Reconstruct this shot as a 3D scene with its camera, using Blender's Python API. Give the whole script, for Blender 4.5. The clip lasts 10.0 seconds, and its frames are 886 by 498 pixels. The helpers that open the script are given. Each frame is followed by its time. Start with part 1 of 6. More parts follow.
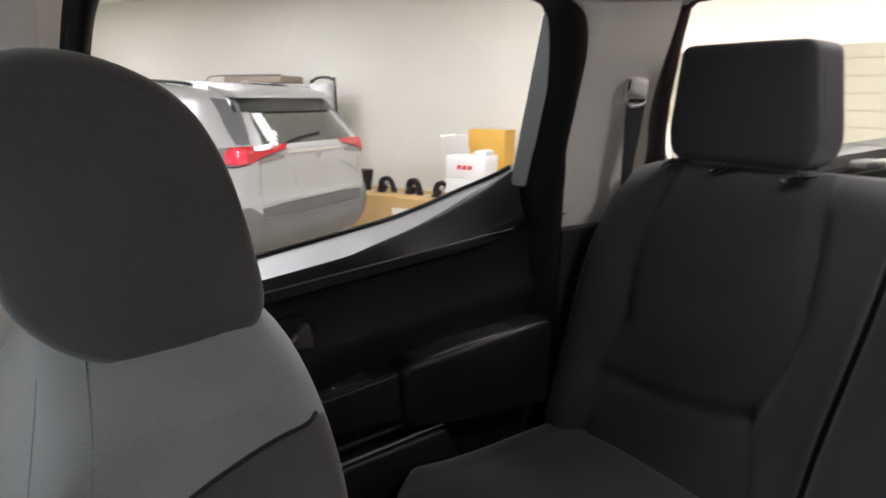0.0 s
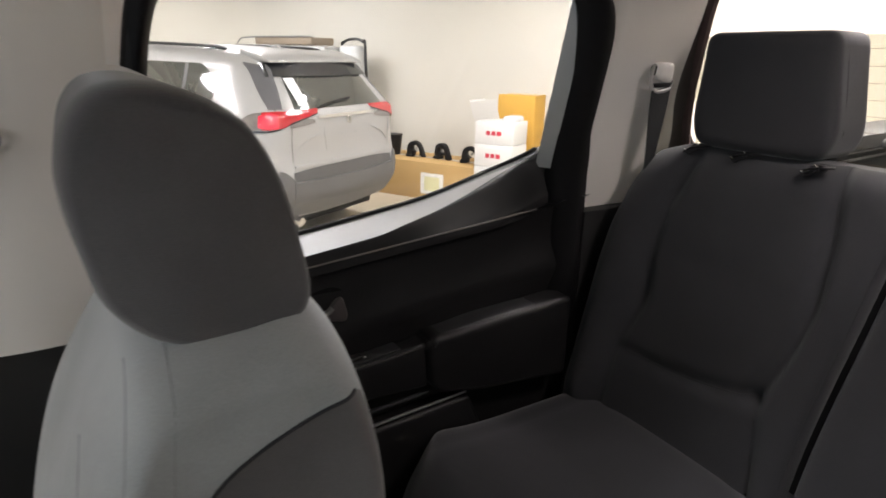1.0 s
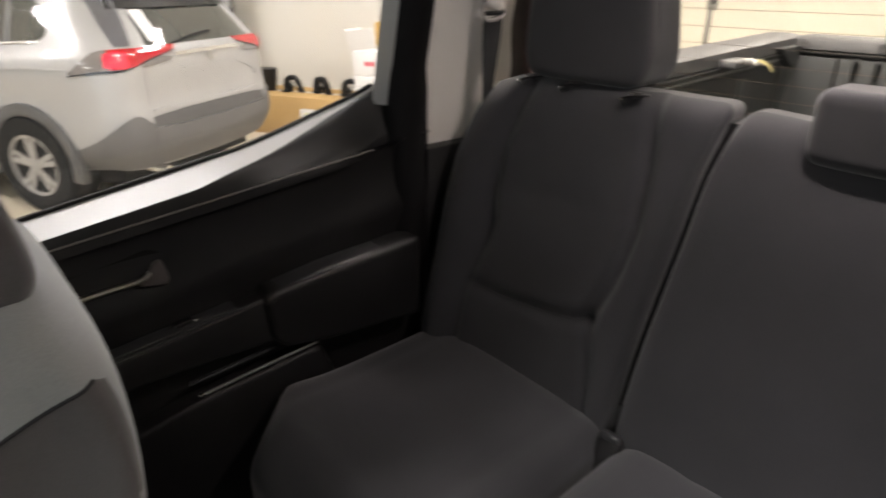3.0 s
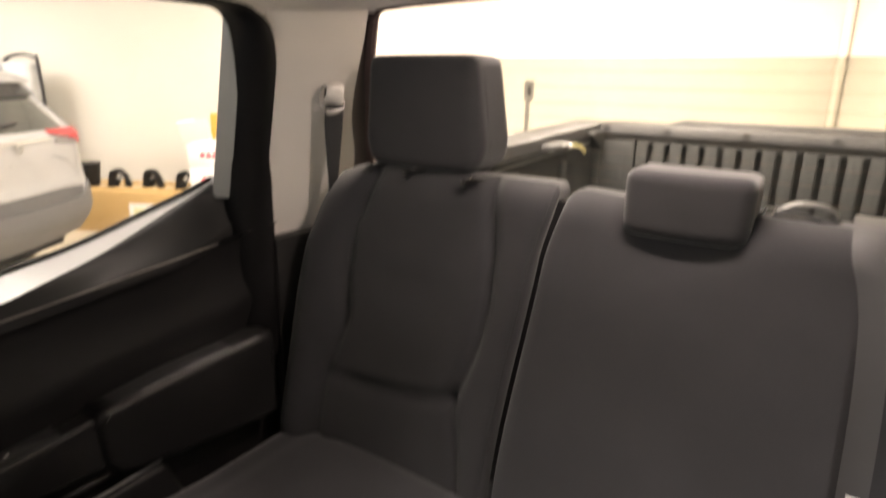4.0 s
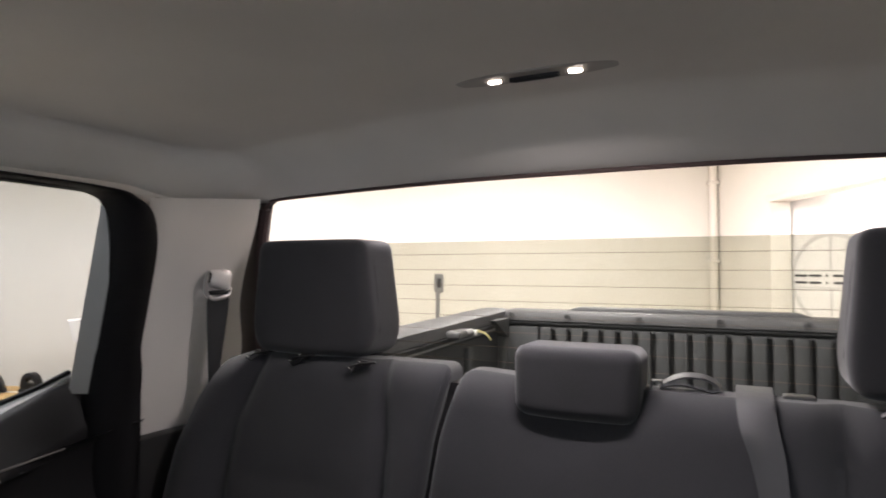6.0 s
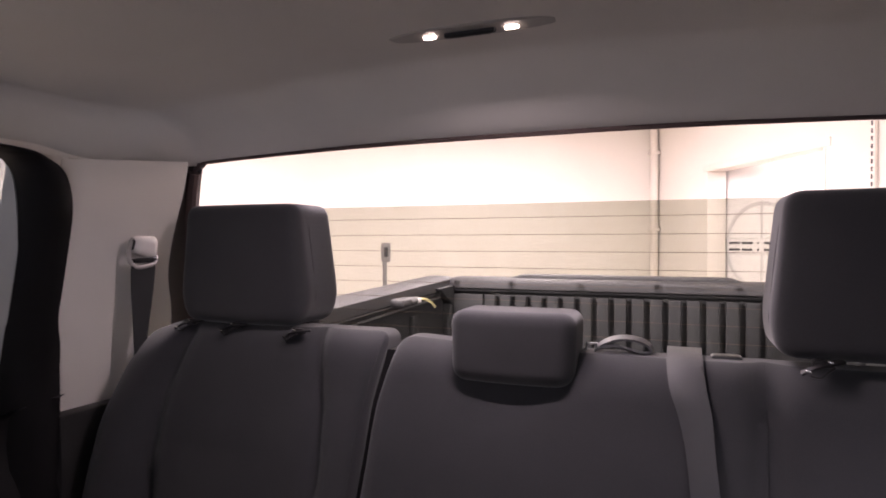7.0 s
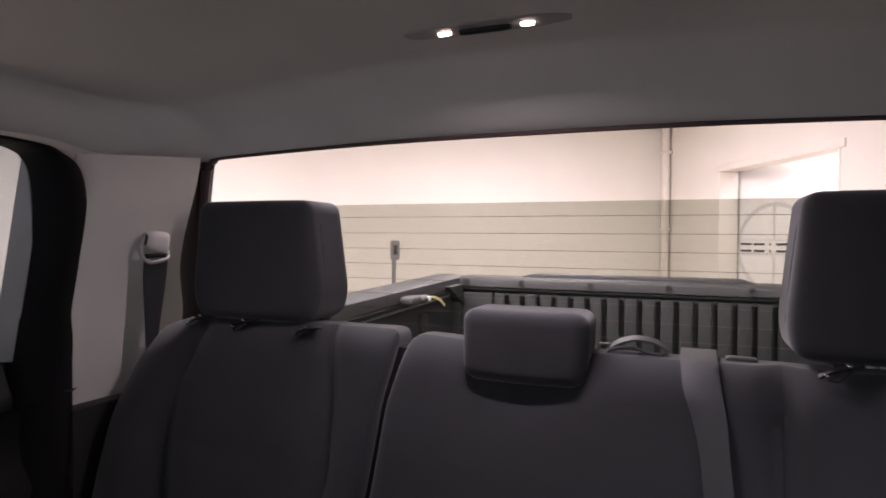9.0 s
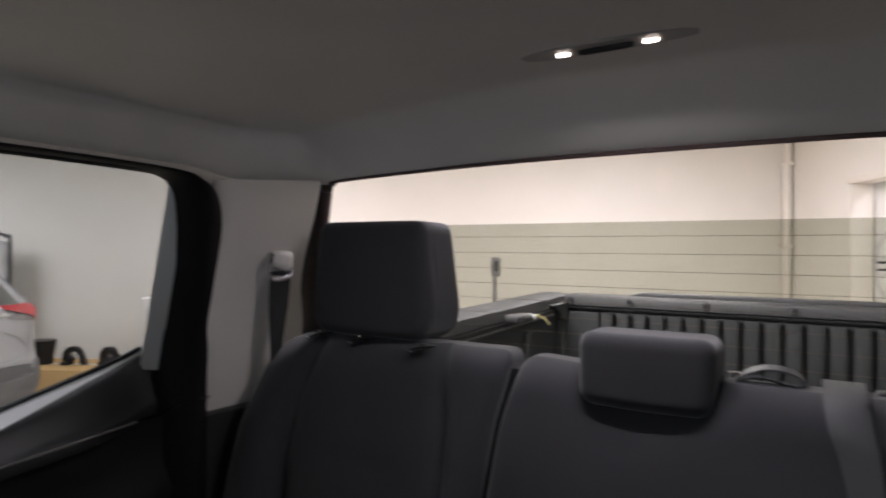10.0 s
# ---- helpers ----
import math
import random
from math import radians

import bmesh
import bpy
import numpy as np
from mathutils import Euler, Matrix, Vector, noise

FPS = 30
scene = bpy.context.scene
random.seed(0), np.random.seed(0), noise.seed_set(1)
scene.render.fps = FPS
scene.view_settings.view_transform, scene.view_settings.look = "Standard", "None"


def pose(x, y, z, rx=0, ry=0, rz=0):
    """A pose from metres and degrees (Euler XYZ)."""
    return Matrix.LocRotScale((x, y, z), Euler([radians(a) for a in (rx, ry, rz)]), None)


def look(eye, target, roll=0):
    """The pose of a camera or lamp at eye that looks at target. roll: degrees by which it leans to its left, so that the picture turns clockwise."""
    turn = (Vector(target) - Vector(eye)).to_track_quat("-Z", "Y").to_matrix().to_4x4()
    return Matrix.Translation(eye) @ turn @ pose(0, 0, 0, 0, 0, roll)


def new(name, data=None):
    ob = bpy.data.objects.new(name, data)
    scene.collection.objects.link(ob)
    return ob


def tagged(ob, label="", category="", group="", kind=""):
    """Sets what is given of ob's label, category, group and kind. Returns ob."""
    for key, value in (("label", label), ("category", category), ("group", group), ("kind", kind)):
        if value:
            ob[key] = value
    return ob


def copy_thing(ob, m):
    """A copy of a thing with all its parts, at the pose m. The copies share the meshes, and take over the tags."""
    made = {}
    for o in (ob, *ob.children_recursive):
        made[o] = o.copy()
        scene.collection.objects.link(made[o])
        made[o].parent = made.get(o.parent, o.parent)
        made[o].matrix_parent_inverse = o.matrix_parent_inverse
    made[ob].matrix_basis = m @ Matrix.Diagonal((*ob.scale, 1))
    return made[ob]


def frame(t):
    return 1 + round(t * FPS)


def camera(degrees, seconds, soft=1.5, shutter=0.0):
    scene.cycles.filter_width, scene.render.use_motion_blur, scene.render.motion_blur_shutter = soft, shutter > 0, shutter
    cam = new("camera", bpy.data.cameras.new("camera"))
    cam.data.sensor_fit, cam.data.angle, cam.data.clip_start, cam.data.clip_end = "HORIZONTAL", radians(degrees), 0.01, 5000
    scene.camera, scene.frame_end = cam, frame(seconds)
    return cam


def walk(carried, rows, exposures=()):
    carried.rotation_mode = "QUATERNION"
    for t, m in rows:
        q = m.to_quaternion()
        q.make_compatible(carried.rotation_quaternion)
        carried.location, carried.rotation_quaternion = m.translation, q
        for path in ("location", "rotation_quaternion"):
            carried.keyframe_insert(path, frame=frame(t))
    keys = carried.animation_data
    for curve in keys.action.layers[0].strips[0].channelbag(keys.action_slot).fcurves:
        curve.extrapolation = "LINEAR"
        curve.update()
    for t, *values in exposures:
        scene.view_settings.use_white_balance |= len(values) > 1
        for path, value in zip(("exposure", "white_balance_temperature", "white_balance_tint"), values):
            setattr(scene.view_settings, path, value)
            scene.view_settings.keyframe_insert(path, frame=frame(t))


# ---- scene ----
cam = camera(72.5, 10.0, soft=1.7, shutter=0.7)
PATH = [
    (0, (0.146, 0.076, 1.55), (-1.46, 1.161, 1.057), 0.7),
    (0.3, (0.163, 0.048, 1.569), (-1.391, 1.21, 1.085), 1.7),
    (0.5, (0.173, 0.055, 1.6), (-1.373, 1.216, 1.084), 1.4),
    (0.7, (0.177, 0.022, 1.610), (-1.426, 1.057, 1.018), 1.1),
    (1, (0.19, 0.049, 1.598), (-1.434, 1.041, 0.984), 1.1),
    (1.2, (0.191, 0.07, 1.614), (-1.422, 1.082, 1.001), 1.6),
    (1.5, (0.176, 0.084, 1.618), (-1.425, 1.117, 1.009), 2.1),
    (1.7, (0.179, 0.088, 1.612), (-1.482, 1.02, 1.004), 1.6),
    (2, (0.197, 0.098, 1.615), (-1.489, 0.966, 0.978), 0.4),
    (2.2, (0.224, 0.111, 1.612), (-1.435, 1.009, 0.956), 0.4),
    (2.5, (0.235, 0.158, 1.605), (-1.326, 1.167, 0.865), 0.8),
    (2.7, (0.23, 0.168, 1.605), (-1.257, 1.251, 0.82), 0.5),
    (3.8, (0.223, 0.173, 1.611), (-0.87, 1.707, 0.938), 0.8),
    (4, (0.221, 0.168, 1.611), (-0.849, 1.764, 1.056), 0.8),
    (4.5, (0.237, 0.181, 1.607), (-0.815, 1.866, 1.372), 0.5),
    (5, (0.241, 0.226, 1.588), (-0.795, 1.937, 1.571), 0.4),
    (5.5, (0.241, 0.226, 1.587), (-0.749, 1.963, 1.653), 0.4),
    (6, (0.248, 0.222, 1.587), (-0.636, 2.014, 1.663), 0.2),
    (6.2, (0.25, 0.225, 1.588), (-0.592, 2.038, 1.639), -0.0),
    (7.5, (0.257, 0.26, 1.575), (-0.448, 2.131, 1.534), 0.2),
    (8, (0.251, 0.257, 1.578), (-0.453, 2.128, 1.53), 0.3),
    (8.5, (0.252, 0.257, 1.577), (-0.471, 2.122, 1.535), 0.4),
    (9, (0.249, 0.254, 1.579), (-0.508, 2.105, 1.549), 0.5),
    (9.5, (0.245, 0.249, 1.58), (-0.614, 2.055, 1.572), 0.7),
    (10, (0.229, 0.241, 1.586), (-0.818, 1.944, 1.605), 0.7),
]
walk(cam, [(t, look(eye, target, roll)) for t, eye, target, roll in PATH], [
    (0.0, 0.04, 6250, 17), (1.0, 0.24, 6500, 17), (2.7, 0.24, 6600, 17), (4.0, 0.74, 7600, 20), (4.5, 0.36, 7000, 17), (5.5, 0.24, 6350, 17), (6.2, 0.05, 6250, 21),
    (7.5, 0.0, 6600, 41), (8.5, -0.25, 6450, 37), (9.2, -0.56, 6150, 27), (10.0, -0.70, 6050, 20)])

from mathutils.bvhtree import BVHTree

# ---- world and large lights ----
world = bpy.data.worlds.new("world")
scene.world = world
world.use_nodes = True
world.node_tree.nodes["Background"].inputs[0].default_value = (0.86, 0.93, 1.0, 1)
world.node_tree.nodes["Background"].inputs[1].default_value = 0.2

# the bay stands turned against the truck: U runs along the long wall, V towards it
ROOM = radians(28.0)
UX, UY = math.cos(ROOM), math.sin(ROOM)


def bay(u, v, z=0.0):
    """A place of the bay in world coordinates."""
    return Vector((u * UX - v * UY, u * UY + v * UX, z))


def bay_pose(u, v, z=0.0, turn=0.0):
    return Matrix.Translation(bay(u, v, z)) @ Matrix.Rotation(ROOM + radians(turn), 4, "Z")


U0, U1, V0, V1, CEIL = -12.0, 3.62, -6.2, 6.80, 2.95
# ceiling lamps along the bay, out of view: place along and across it, power, colour
WARM, COOL = (1.0, 0.945, 0.92), (0.93, 1.0, 1.0)
LAMPS = [(u, v, w, c) for v, c, row in (
    (4.9, WARM, ((-9.2, 92.0), (-5.6, 92.0), (-2.0, 92.0), (1.6, 98.0))),
    (1.6, WARM, ((-9.2, 104.0), (-5.6, 104.0), (-2.0, 104.0))),
    # added over the load bed to light the seat tops
    (2.2, WARM, ((0.2, 140.0),)),
    # added row; its last lamp brightens the cabin from the right
    (-1.0, WARM, ((-9.2, 20.0), (-5.6, 20.0), (1.7, 175.0))),
    # cool row placed to light the front seats
    (-3.2, COOL, ((-9.2, 20.0), (-5.6, 30.0), (-1.0, 40.0), (1.6, 40.0)))) for u, w in row]
for u, v, w, c in LAMPS:
    data = bpy.data.lights.new("ceiling_tube", "AREA")
    data.shape, data.size, data.size_y = "RECTANGLE", 1.2, 0.28
    data.energy, data.color = w, c
    ob = new("ceiling_tube", data)
    ob.matrix_world = bay_pose(u, v, CEIL - 0.07)
# lamp added out of view behind the opening, to brighten the sign board
data = bpy.data.lights.new("sign_fill_tube", "AREA")
data.shape, data.size, data.size_y = "RECTANGLE", 0.6, 0.28
data.energy, data.color = 95.0, (1.0, 0.98, 0.95)
ob = new("sign_fill_tube", data)
ob.matrix_world = bay_pose(U1 + 0.75, 4.3, CEIL - 0.07)
# daylight through an added, unseen glazed gate in front of the truck
GATE = (-6.6, 2.2, 0.25, 2.65)
data = bpy.data.lights.new("gate_fill_light", "AREA")
data.shape, data.size, data.size_y = "RECTANGLE", GATE[1] - GATE[0] - 0.3, GATE[3] - GATE[2] - 0.3
data.energy, data.color = 190.0, (0.86, 0.95, 1.0)
ob = new("gate_fill_light", data)
ob.matrix_world = bay_pose((GATE[0] + GATE[1]) / 2, V0 - 0.1, (GATE[2] + GATE[3]) / 2) @ Matrix.Rotation(radians(90), 4, "X")
# the two lit lenses of the dome lamp
for x in (-0.044, 0.064):
    data = bpy.data.lights.new("dome_led", "AREA")
    data.shape, data.size, data.size_y = "RECTANGLE", 0.03, 0.02
    data.energy, data.color, data.spread = 1.45, (1.0, 0.95, 0.90), radians(160)
    ob = new("dome_led", data)
    ob.matrix_world = pose(x, 0.970, 1.829)


# ---- materials ----
def mat(name, col, rough=0.6, metal=0.0, var=0.12, scale=6.0, grain=0.0, gscale=300.0, bump=0.0, coat=0.0, spec=0.5, stretch=(1, 1, 1), sheen=0.0):
    """A painted, woven or moulded surface: colour with blotches and grain, fine relief, uneven gloss."""
    m = bpy.data.materials.new(name)
    m.use_nodes = True
    nt = m.node_tree
    b = nt.nodes["Principled BSDF"]
    tc = nt.nodes.new("ShaderNodeTexCoord")
    mp = nt.nodes.new("ShaderNodeMapping")
    mp.inputs["Scale"].default_value = stretch
    nt.links.new(tc.outputs["Object"], mp.inputs["Vector"])
    big = nt.nodes.new("ShaderNodeTexNoise")
    big.inputs["Scale"].default_value, big.inputs["Detail"].default_value = scale, 5
    fine = nt.nodes.new("ShaderNodeTexNoise")
    fine.inputs["Scale"].default_value, fine.inputs["Detail"].default_value = gscale, 2
    for n in (big, fine):
        nt.links.new(mp.outputs[0], n.inputs["Vector"])
    add = nt.nodes.new("ShaderNodeMath")
    add.operation = "MULTIPLY_ADD"
    nt.links.new(fine.outputs["Fac"], add.inputs[0])
    add.inputs[1].default_value = grain
    mr = nt.nodes.new("ShaderNodeMapRange")
    nt.links.new(big.outputs["Fac"], mr.inputs["Value"])
    mr.inputs["From Min"].default_value, mr.inputs["From Max"].default_value = 0.3, 0.7
    mr.inputs["To Min"].default_value, mr.inputs["To Max"].default_value = 1 - var - grain / 2, 1 + var - grain / 2
    nt.links.new(mr.outputs[0], add.inputs[2])
    mul = nt.nodes.new("ShaderNodeVectorMath")
    mul.operation = "SCALE"
    mul.inputs[0].default_value = col
    nt.links.new(add.outputs[0], mul.inputs["Scale"])
    nt.links.new(mul.outputs[0], b.inputs["Base Color"])
    rr = nt.nodes.new("ShaderNodeMapRange")
    nt.links.new(big.outputs["Fac"], rr.inputs["Value"])
    rr.inputs["To Min"].default_value, rr.inputs["To Max"].default_value = max(0.02, rough - 0.08), min(1, rough + 0.08)
    nt.links.new(rr.outputs[0], b.inputs["Roughness"])
    b.inputs["Metallic"].default_value = metal
    b.inputs["Specular IOR Level"].default_value = spec
    b.inputs["Coat Weight"].default_value = coat
    b.inputs["Coat Roughness"].default_value = 0.04
    b.inputs["Sheen Weight"].default_value = sheen
    if bump:
        bp = nt.nodes.new("ShaderNodeBump")
        bp.inputs["Strength"].default_value, bp.inputs["Distance"].default_value = bump, 0.002
        nt.links.new(fine.outputs["Fac"], bp.inputs["Height"])
        nt.links.new(bp.outputs[0], b.inputs["Normal"])
    return m


def woven(name, col, pitch=900.0, var=0.15, sheen=0.3):
    """Seat cloth: a fine weave of two wave patterns over soft blotches."""
    m = mat(name, col, 0.92, 0, var, 7.0, 0.30, 520.0, 0.10, sheen=sheen, spec=0.22)
    nt = m.node_tree
    b = nt.nodes["Principled BSDF"]
    tc = nt.nodes["Texture Coordinate"]
    heights = []
    for axis in ("X", "Z"):
        w = nt.nodes.new("ShaderNodeTexWave")
        w.bands_direction = axis
        w.inputs["Scale"].default_value, w.inputs["Distortion"].default_value = pitch / 6.28, 1.5
        nt.links.new(tc.outputs["Object"], w.inputs["Vector"])
        heights.append(w)
    mx = nt.nodes.new("ShaderNodeMath")
    mx.operation = "MAXIMUM"
    nt.links.new(heights[0].outputs["Fac"], mx.inputs[0])
    nt.links.new(heights[1].outputs["Fac"], mx.inputs[1])
    bp = nt.nodes.new("ShaderNodeBump")
    bp.inputs["Strength"].default_value, bp.inputs["Distance"].default_value = 0.16, 0.0006
    nt.links.new(mx.outputs[0], bp.inputs["Height"])
    nt.links.new(nt.nodes["Bump"].outputs[0], bp.inputs["Normal"])
    nt.links.new(bp.outputs[0], b.inputs["Normal"])
    return m


def pane(name, tint, ior=1.45):
    """Thin car or door glass: clear, tinted, with real gloss."""
    m = bpy.data.materials.new(name)
    m.use_nodes = True
    nt = m.node_tree
    nt.nodes.remove(nt.nodes["Principled BSDF"])
    out = nt.nodes["Material Output"]
    tr = nt.nodes.new("ShaderNodeBsdfTransparent")
    tr.inputs[0].default_value = (*tint, 1)
    gl = nt.nodes.new("ShaderNodeBsdfGlossy")
    gl.inputs["Roughness"].default_value = 0.02
    gl.inputs["Color"].default_value = (0.8, 0.8, 0.8, 1)
    lw = nt.nodes.new("ShaderNodeLayerWeight")
    lw.inputs["Blend"].default_value = 0.5
    pw = nt.nodes.new("ShaderNodeMath")
    pw.operation = "POWER"
    pw.inputs[1].default_value = 5.0
    nt.links.new(lw.outputs["Facing"], pw.inputs[0])
    fr = nt.nodes.new("ShaderNodeMath")
    fr.operation = "MULTIPLY_ADD"
    base = ((ior - 1) / (ior + 1)) ** 2
    fr.inputs[1].default_value, fr.inputs[2].default_value = 1 - base, base
    nt.links.new(pw.outputs[0], fr.inputs[0])
    mix = nt.nodes.new("ShaderNodeMixShader")
    nt.links.new(fr.outputs[0], mix.inputs[0])
    nt.links.new(tr.outputs[0], mix.inputs[1])
    nt.links.new(gl.outputs[0], mix.inputs[2])
    nt.links.new(mix.outputs[0], out.inputs["Surface"])
    return m


def glow(name, col, strength):
    m = bpy.data.materials.new(name)
    m.use_nodes = True
    b = m.node_tree.nodes["Principled BSDF"]
    b.inputs["Base Color"].default_value = (*col, 1)
    b.inputs["Emission Color"].default_value = (*col, 1)
    b.inputs["Emission Strength"].default_value = strength
    return m


CLOTH = woven("charcoal_cloth", (0.0265, 0.0260, 0.0290), sheen=0.22)
CLOTH_SIDE = woven("grey_bolster_cloth", (0.0235, 0.0228, 0.0250), 1100.0, sheen=0.20)
CLOTH_HEAD = woven("grey_front_headrest_cloth", (0.082, 0.078, 0.080), 1000.0)
CLOTH_PANEL = woven("dark_rear_panel_cloth", (0.085, 0.080, 0.080), 1100.0)
CLOTH_FRONT = woven("grey_front_seat_cloth", (0.27, 0.283, 0.288))
SEAM_GREY = mat("grey_seam_thread", (0.21, 0.22, 0.225), 0.9, var=0.1)
SEAM = mat("seam_thread", (0.02, 0.02, 0.022), 0.9, var=0.1)
BLACK = mat("black_moulded_plastic", (0.0125, 0.0118, 0.0122), 0.42, var=0.15, scale=9, grain=0.1, gscale=900, bump=0.2, spec=0.3)
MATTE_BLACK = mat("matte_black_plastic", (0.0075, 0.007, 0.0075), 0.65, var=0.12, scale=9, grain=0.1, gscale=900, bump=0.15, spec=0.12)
# the same ledge, blackened past the painted reflection
FOLD = mat("ledge_black_past_sheen", (0.013, 0.0125, 0.013), 0.42, var=0.04, scale=3, spec=0.38)
DIM_TRIM = mat("dim_trim_line", (0.16, 0.145, 0.14), 0.4, 0.6, 0.05)
WIRE = mat("heater_wire_print", (0.085, 0.066, 0.048), 0.9, var=0.05, spec=0.05)
SURROUND = mat("brown_black_surround", (0.040, 0.030, 0.028), 0.42, var=0.1, spec=0.3)
WINSEAL = mat("brown_black_seal", (0.07, 0.045, 0.042), 0.7, var=0.1, spec=0.3)
# pale grey paints the window light reflected on the ledge
LEDGE = mat("ledge_sheen_grey", (0.25, 0.247, 0.245), 0.42, var=0.05, scale=8, grain=0.05, gscale=700, bump=0.03, spec=0.5)
SATIN = mat("satin_black_plastic", (0.028, 0.028, 0.029), 0.36, var=0.1, scale=8, grain=0.05, gscale=700, bump=0.08, spec=0.5)
RUBBER = mat("black_rubber", (0.012, 0.012, 0.012), 0.75, var=0.2, spec=0.3)
LINER = mat("headliner_felt", (0.66, 0.625, 0.58), 0.95, var=0.04, scale=5, grain=0.12, gscale=700, bump=0.15, spec=0.15, sheen=0.1)
TRIM = mat("beige_grey_trim_plastic", (0.74, 0.695, 0.65), 0.55, var=0.04, scale=4, grain=0.05, gscale=1200, bump=0.12, spec=0.35)
BELT = mat("seat_belt_webbing", (0.018, 0.018, 0.019), 0.7, var=0.1, grain=0.3, gscale=900, bump=0.3, stretch=(1, 1, 0.2))
BELT_PALE = mat("pale_grey_webbing", (0.042, 0.042, 0.045), 0.5, var=0.08, grain=0.2, gscale=900, bump=0.2)
RIM_PAINT = mat("silver_rim_paint", (0.42, 0.41, 0.40), 0.35, 0.5, 0.05)
CHROME = mat("bright_metal", (0.72, 0.71, 0.69), 0.22, 1.0, 0.05)
STEEL = mat("brushed_steel", (0.42, 0.42, 0.42), 0.4, 1.0, 0.1, grain=0.15, stretch=(1, 8, 1))
CARPET = mat("black_carpet", (0.014, 0.014, 0.014), 0.98, var=0.2, grain=0.4, gscale=600, bump=0.6, spec=0.1)
BEDLINER = mat("grey_black_bed_plastic", (0.046, 0.048, 0.050), 0.55, var=0.12, scale=5, grain=0.25, gscale=260, bump=0.35, spec=0.4)
# white is chosen so the unseen bonnet throws light onto the headliner
TRUCK = mat("white_truck_paint", (0.80, 0.80, 0.79), 0.3, 0.0, 0.03, coat=0.8)
# raised above the bed plastic to paint in light the cap tops reflect
RAILCAP = mat("grey_rail_plastic", (0.085, 0.085, 0.09), 0.5, var=0.1, grain=0.2, gscale=300, bump=0.3)
BLOCK = mat("brown_grey_handle_plastic", (0.075, 0.064, 0.062), 0.45, var=0.06)
HANDLE = mat("dull_handle_metal", (0.26, 0.25, 0.24), 0.35, 1.0, 0.05)
# grey base stands in for the light this strip reflects
REVEAL = mat("grey_window_reveal", (0.28, 0.287, 0.285), 0.4, var=0.06, spec=0.5)
YELLOW = mat("yellow_strap_web", (0.80, 0.72, 0.36), 0.6, var=0.08, grain=0.15)
WHITE = mat("white_printed_paper", (0.82, 0.82, 0.80), 0.7, var=0.03)
DOOR_GLASS = pane("privacy_glass", (0.735, 0.765, 0.77))
REAR_GLASS = pane("tinted_rear_glass", (0.74, 0.75, 0.71))
CLEAR = pane("clear_glass", (0.96, 0.97, 0.965))
WALL = mat("cream_wall_paint", (0.74, 0.715, 0.65), 0.7, var=0.025, scale=1.6, grain=0.05, gscale=260, bump=0.12, spec=0.25)
WALL_TRIM = mat("cream_gloss_paint", (0.74, 0.70, 0.63), 0.45, var=0.03, scale=5)
FLOOR = mat("sealed_tan_concrete", (0.52, 0.455, 0.35), 0.35, var=0.14, scale=1.3, grain=0.18, gscale=60, bump=0.08)
TILE = mat("white_ceiling_board", (0.74, 0.73, 0.70), 0.9, var=0.03, grain=0.15, gscale=150, bump=0.3)
SILVER = mat("silver_car_paint", (0.37, 0.365, 0.355), 0.42, 0.2, 0.015, scale=2, coat=0.35)
CLAD = mat("grey_bumper_plastic", (0.085, 0.084, 0.082), 0.5, var=0.08, grain=0.15, gscale=500, bump=0.2)
DARKGLASS = mat("dark_car_glass", (0.062, 0.066, 0.060), 0.05, var=0.05, coat=1.0, spec=0.9)
GLOSSBLACK = mat("gloss_black_trim", (0.02, 0.021, 0.024), 0.18, var=0.05, coat=0.6)
GREYPILLAR = mat("dark_grey_trim", (0.10, 0.10, 0.104), 0.4, var=0.06)
CLAD_FACET = mat("mid_grey_bumper_plastic", (0.112, 0.110, 0.108), 0.55, var=0.06, grain=0.1, gscale=400, bump=0.12)
# lighter copy of the lamp red, painting a reflection on it
REDCORE = mat("red_lamp_reflection", (0.80, 0.02, 0.05), 0.15, var=0.08, coat=1.0)
LENS = mat("smoked_lamp_lens", (0.17, 0.155, 0.145), 0.10, var=0.2, scale=30, coat=1.0)
REDLAMP = mat("red_lamp_plastic", (0.42, 0.010, 0.016), 0.12, var=0.08, coat=1.0)
CARD = mat("brown_cardboard", (0.52, 0.335, 0.135), 0.85, var=0.07, scale=5, grain=0.15, gscale=220, bump=0.15, stretch=(1, 1, 6))
CARD_ORANGE = mat("orange_brown_cardboard", (0.60, 0.34, 0.06), 0.85, var=0.06, grain=0.12, gscale=220, bump=0.15)
CARD_GREY = mat("brown_grey_board", (0.30, 0.24, 0.18), 0.7, var=0.1, scale=4)
CARD_WHITE = mat("white_cardboard", (0.80, 0.79, 0.77), 0.75, var=0.03, grain=0.06, gscale=200, bump=0.08)
LOGO_RED = mat("red_print", (0.60, 0.05, 0.08), 0.6, var=0.05)
LOGO_DARK = mat("dark_grey_print", (0.05, 0.05, 0.055), 0.5, var=0.05)
LOGO_GREY = mat("pale_grey_print", (0.66, 0.66, 0.64), 0.5, var=0.05)
SIGN = mat("white_sign_panel", (0.86, 0.85, 0.82), 0.4, var=0.02)
BAG = mat("milky_plastic_film", (0.62, 0.63, 0.63), 0.25, var=0.15, scale=9, grain=0.3, gscale=40, bump=0.5)
TUBE_LIGHT = glow("lit_diffuser", (1.0, 0.95, 0.87), 5.0)
LED = glow("lit_dome_led", (1.0, 0.88, 0.70), 14.0)
ORANGE = mat("orange_cord_plastic", (0.75, 0.28, 0.03), 0.5, var=0.05)
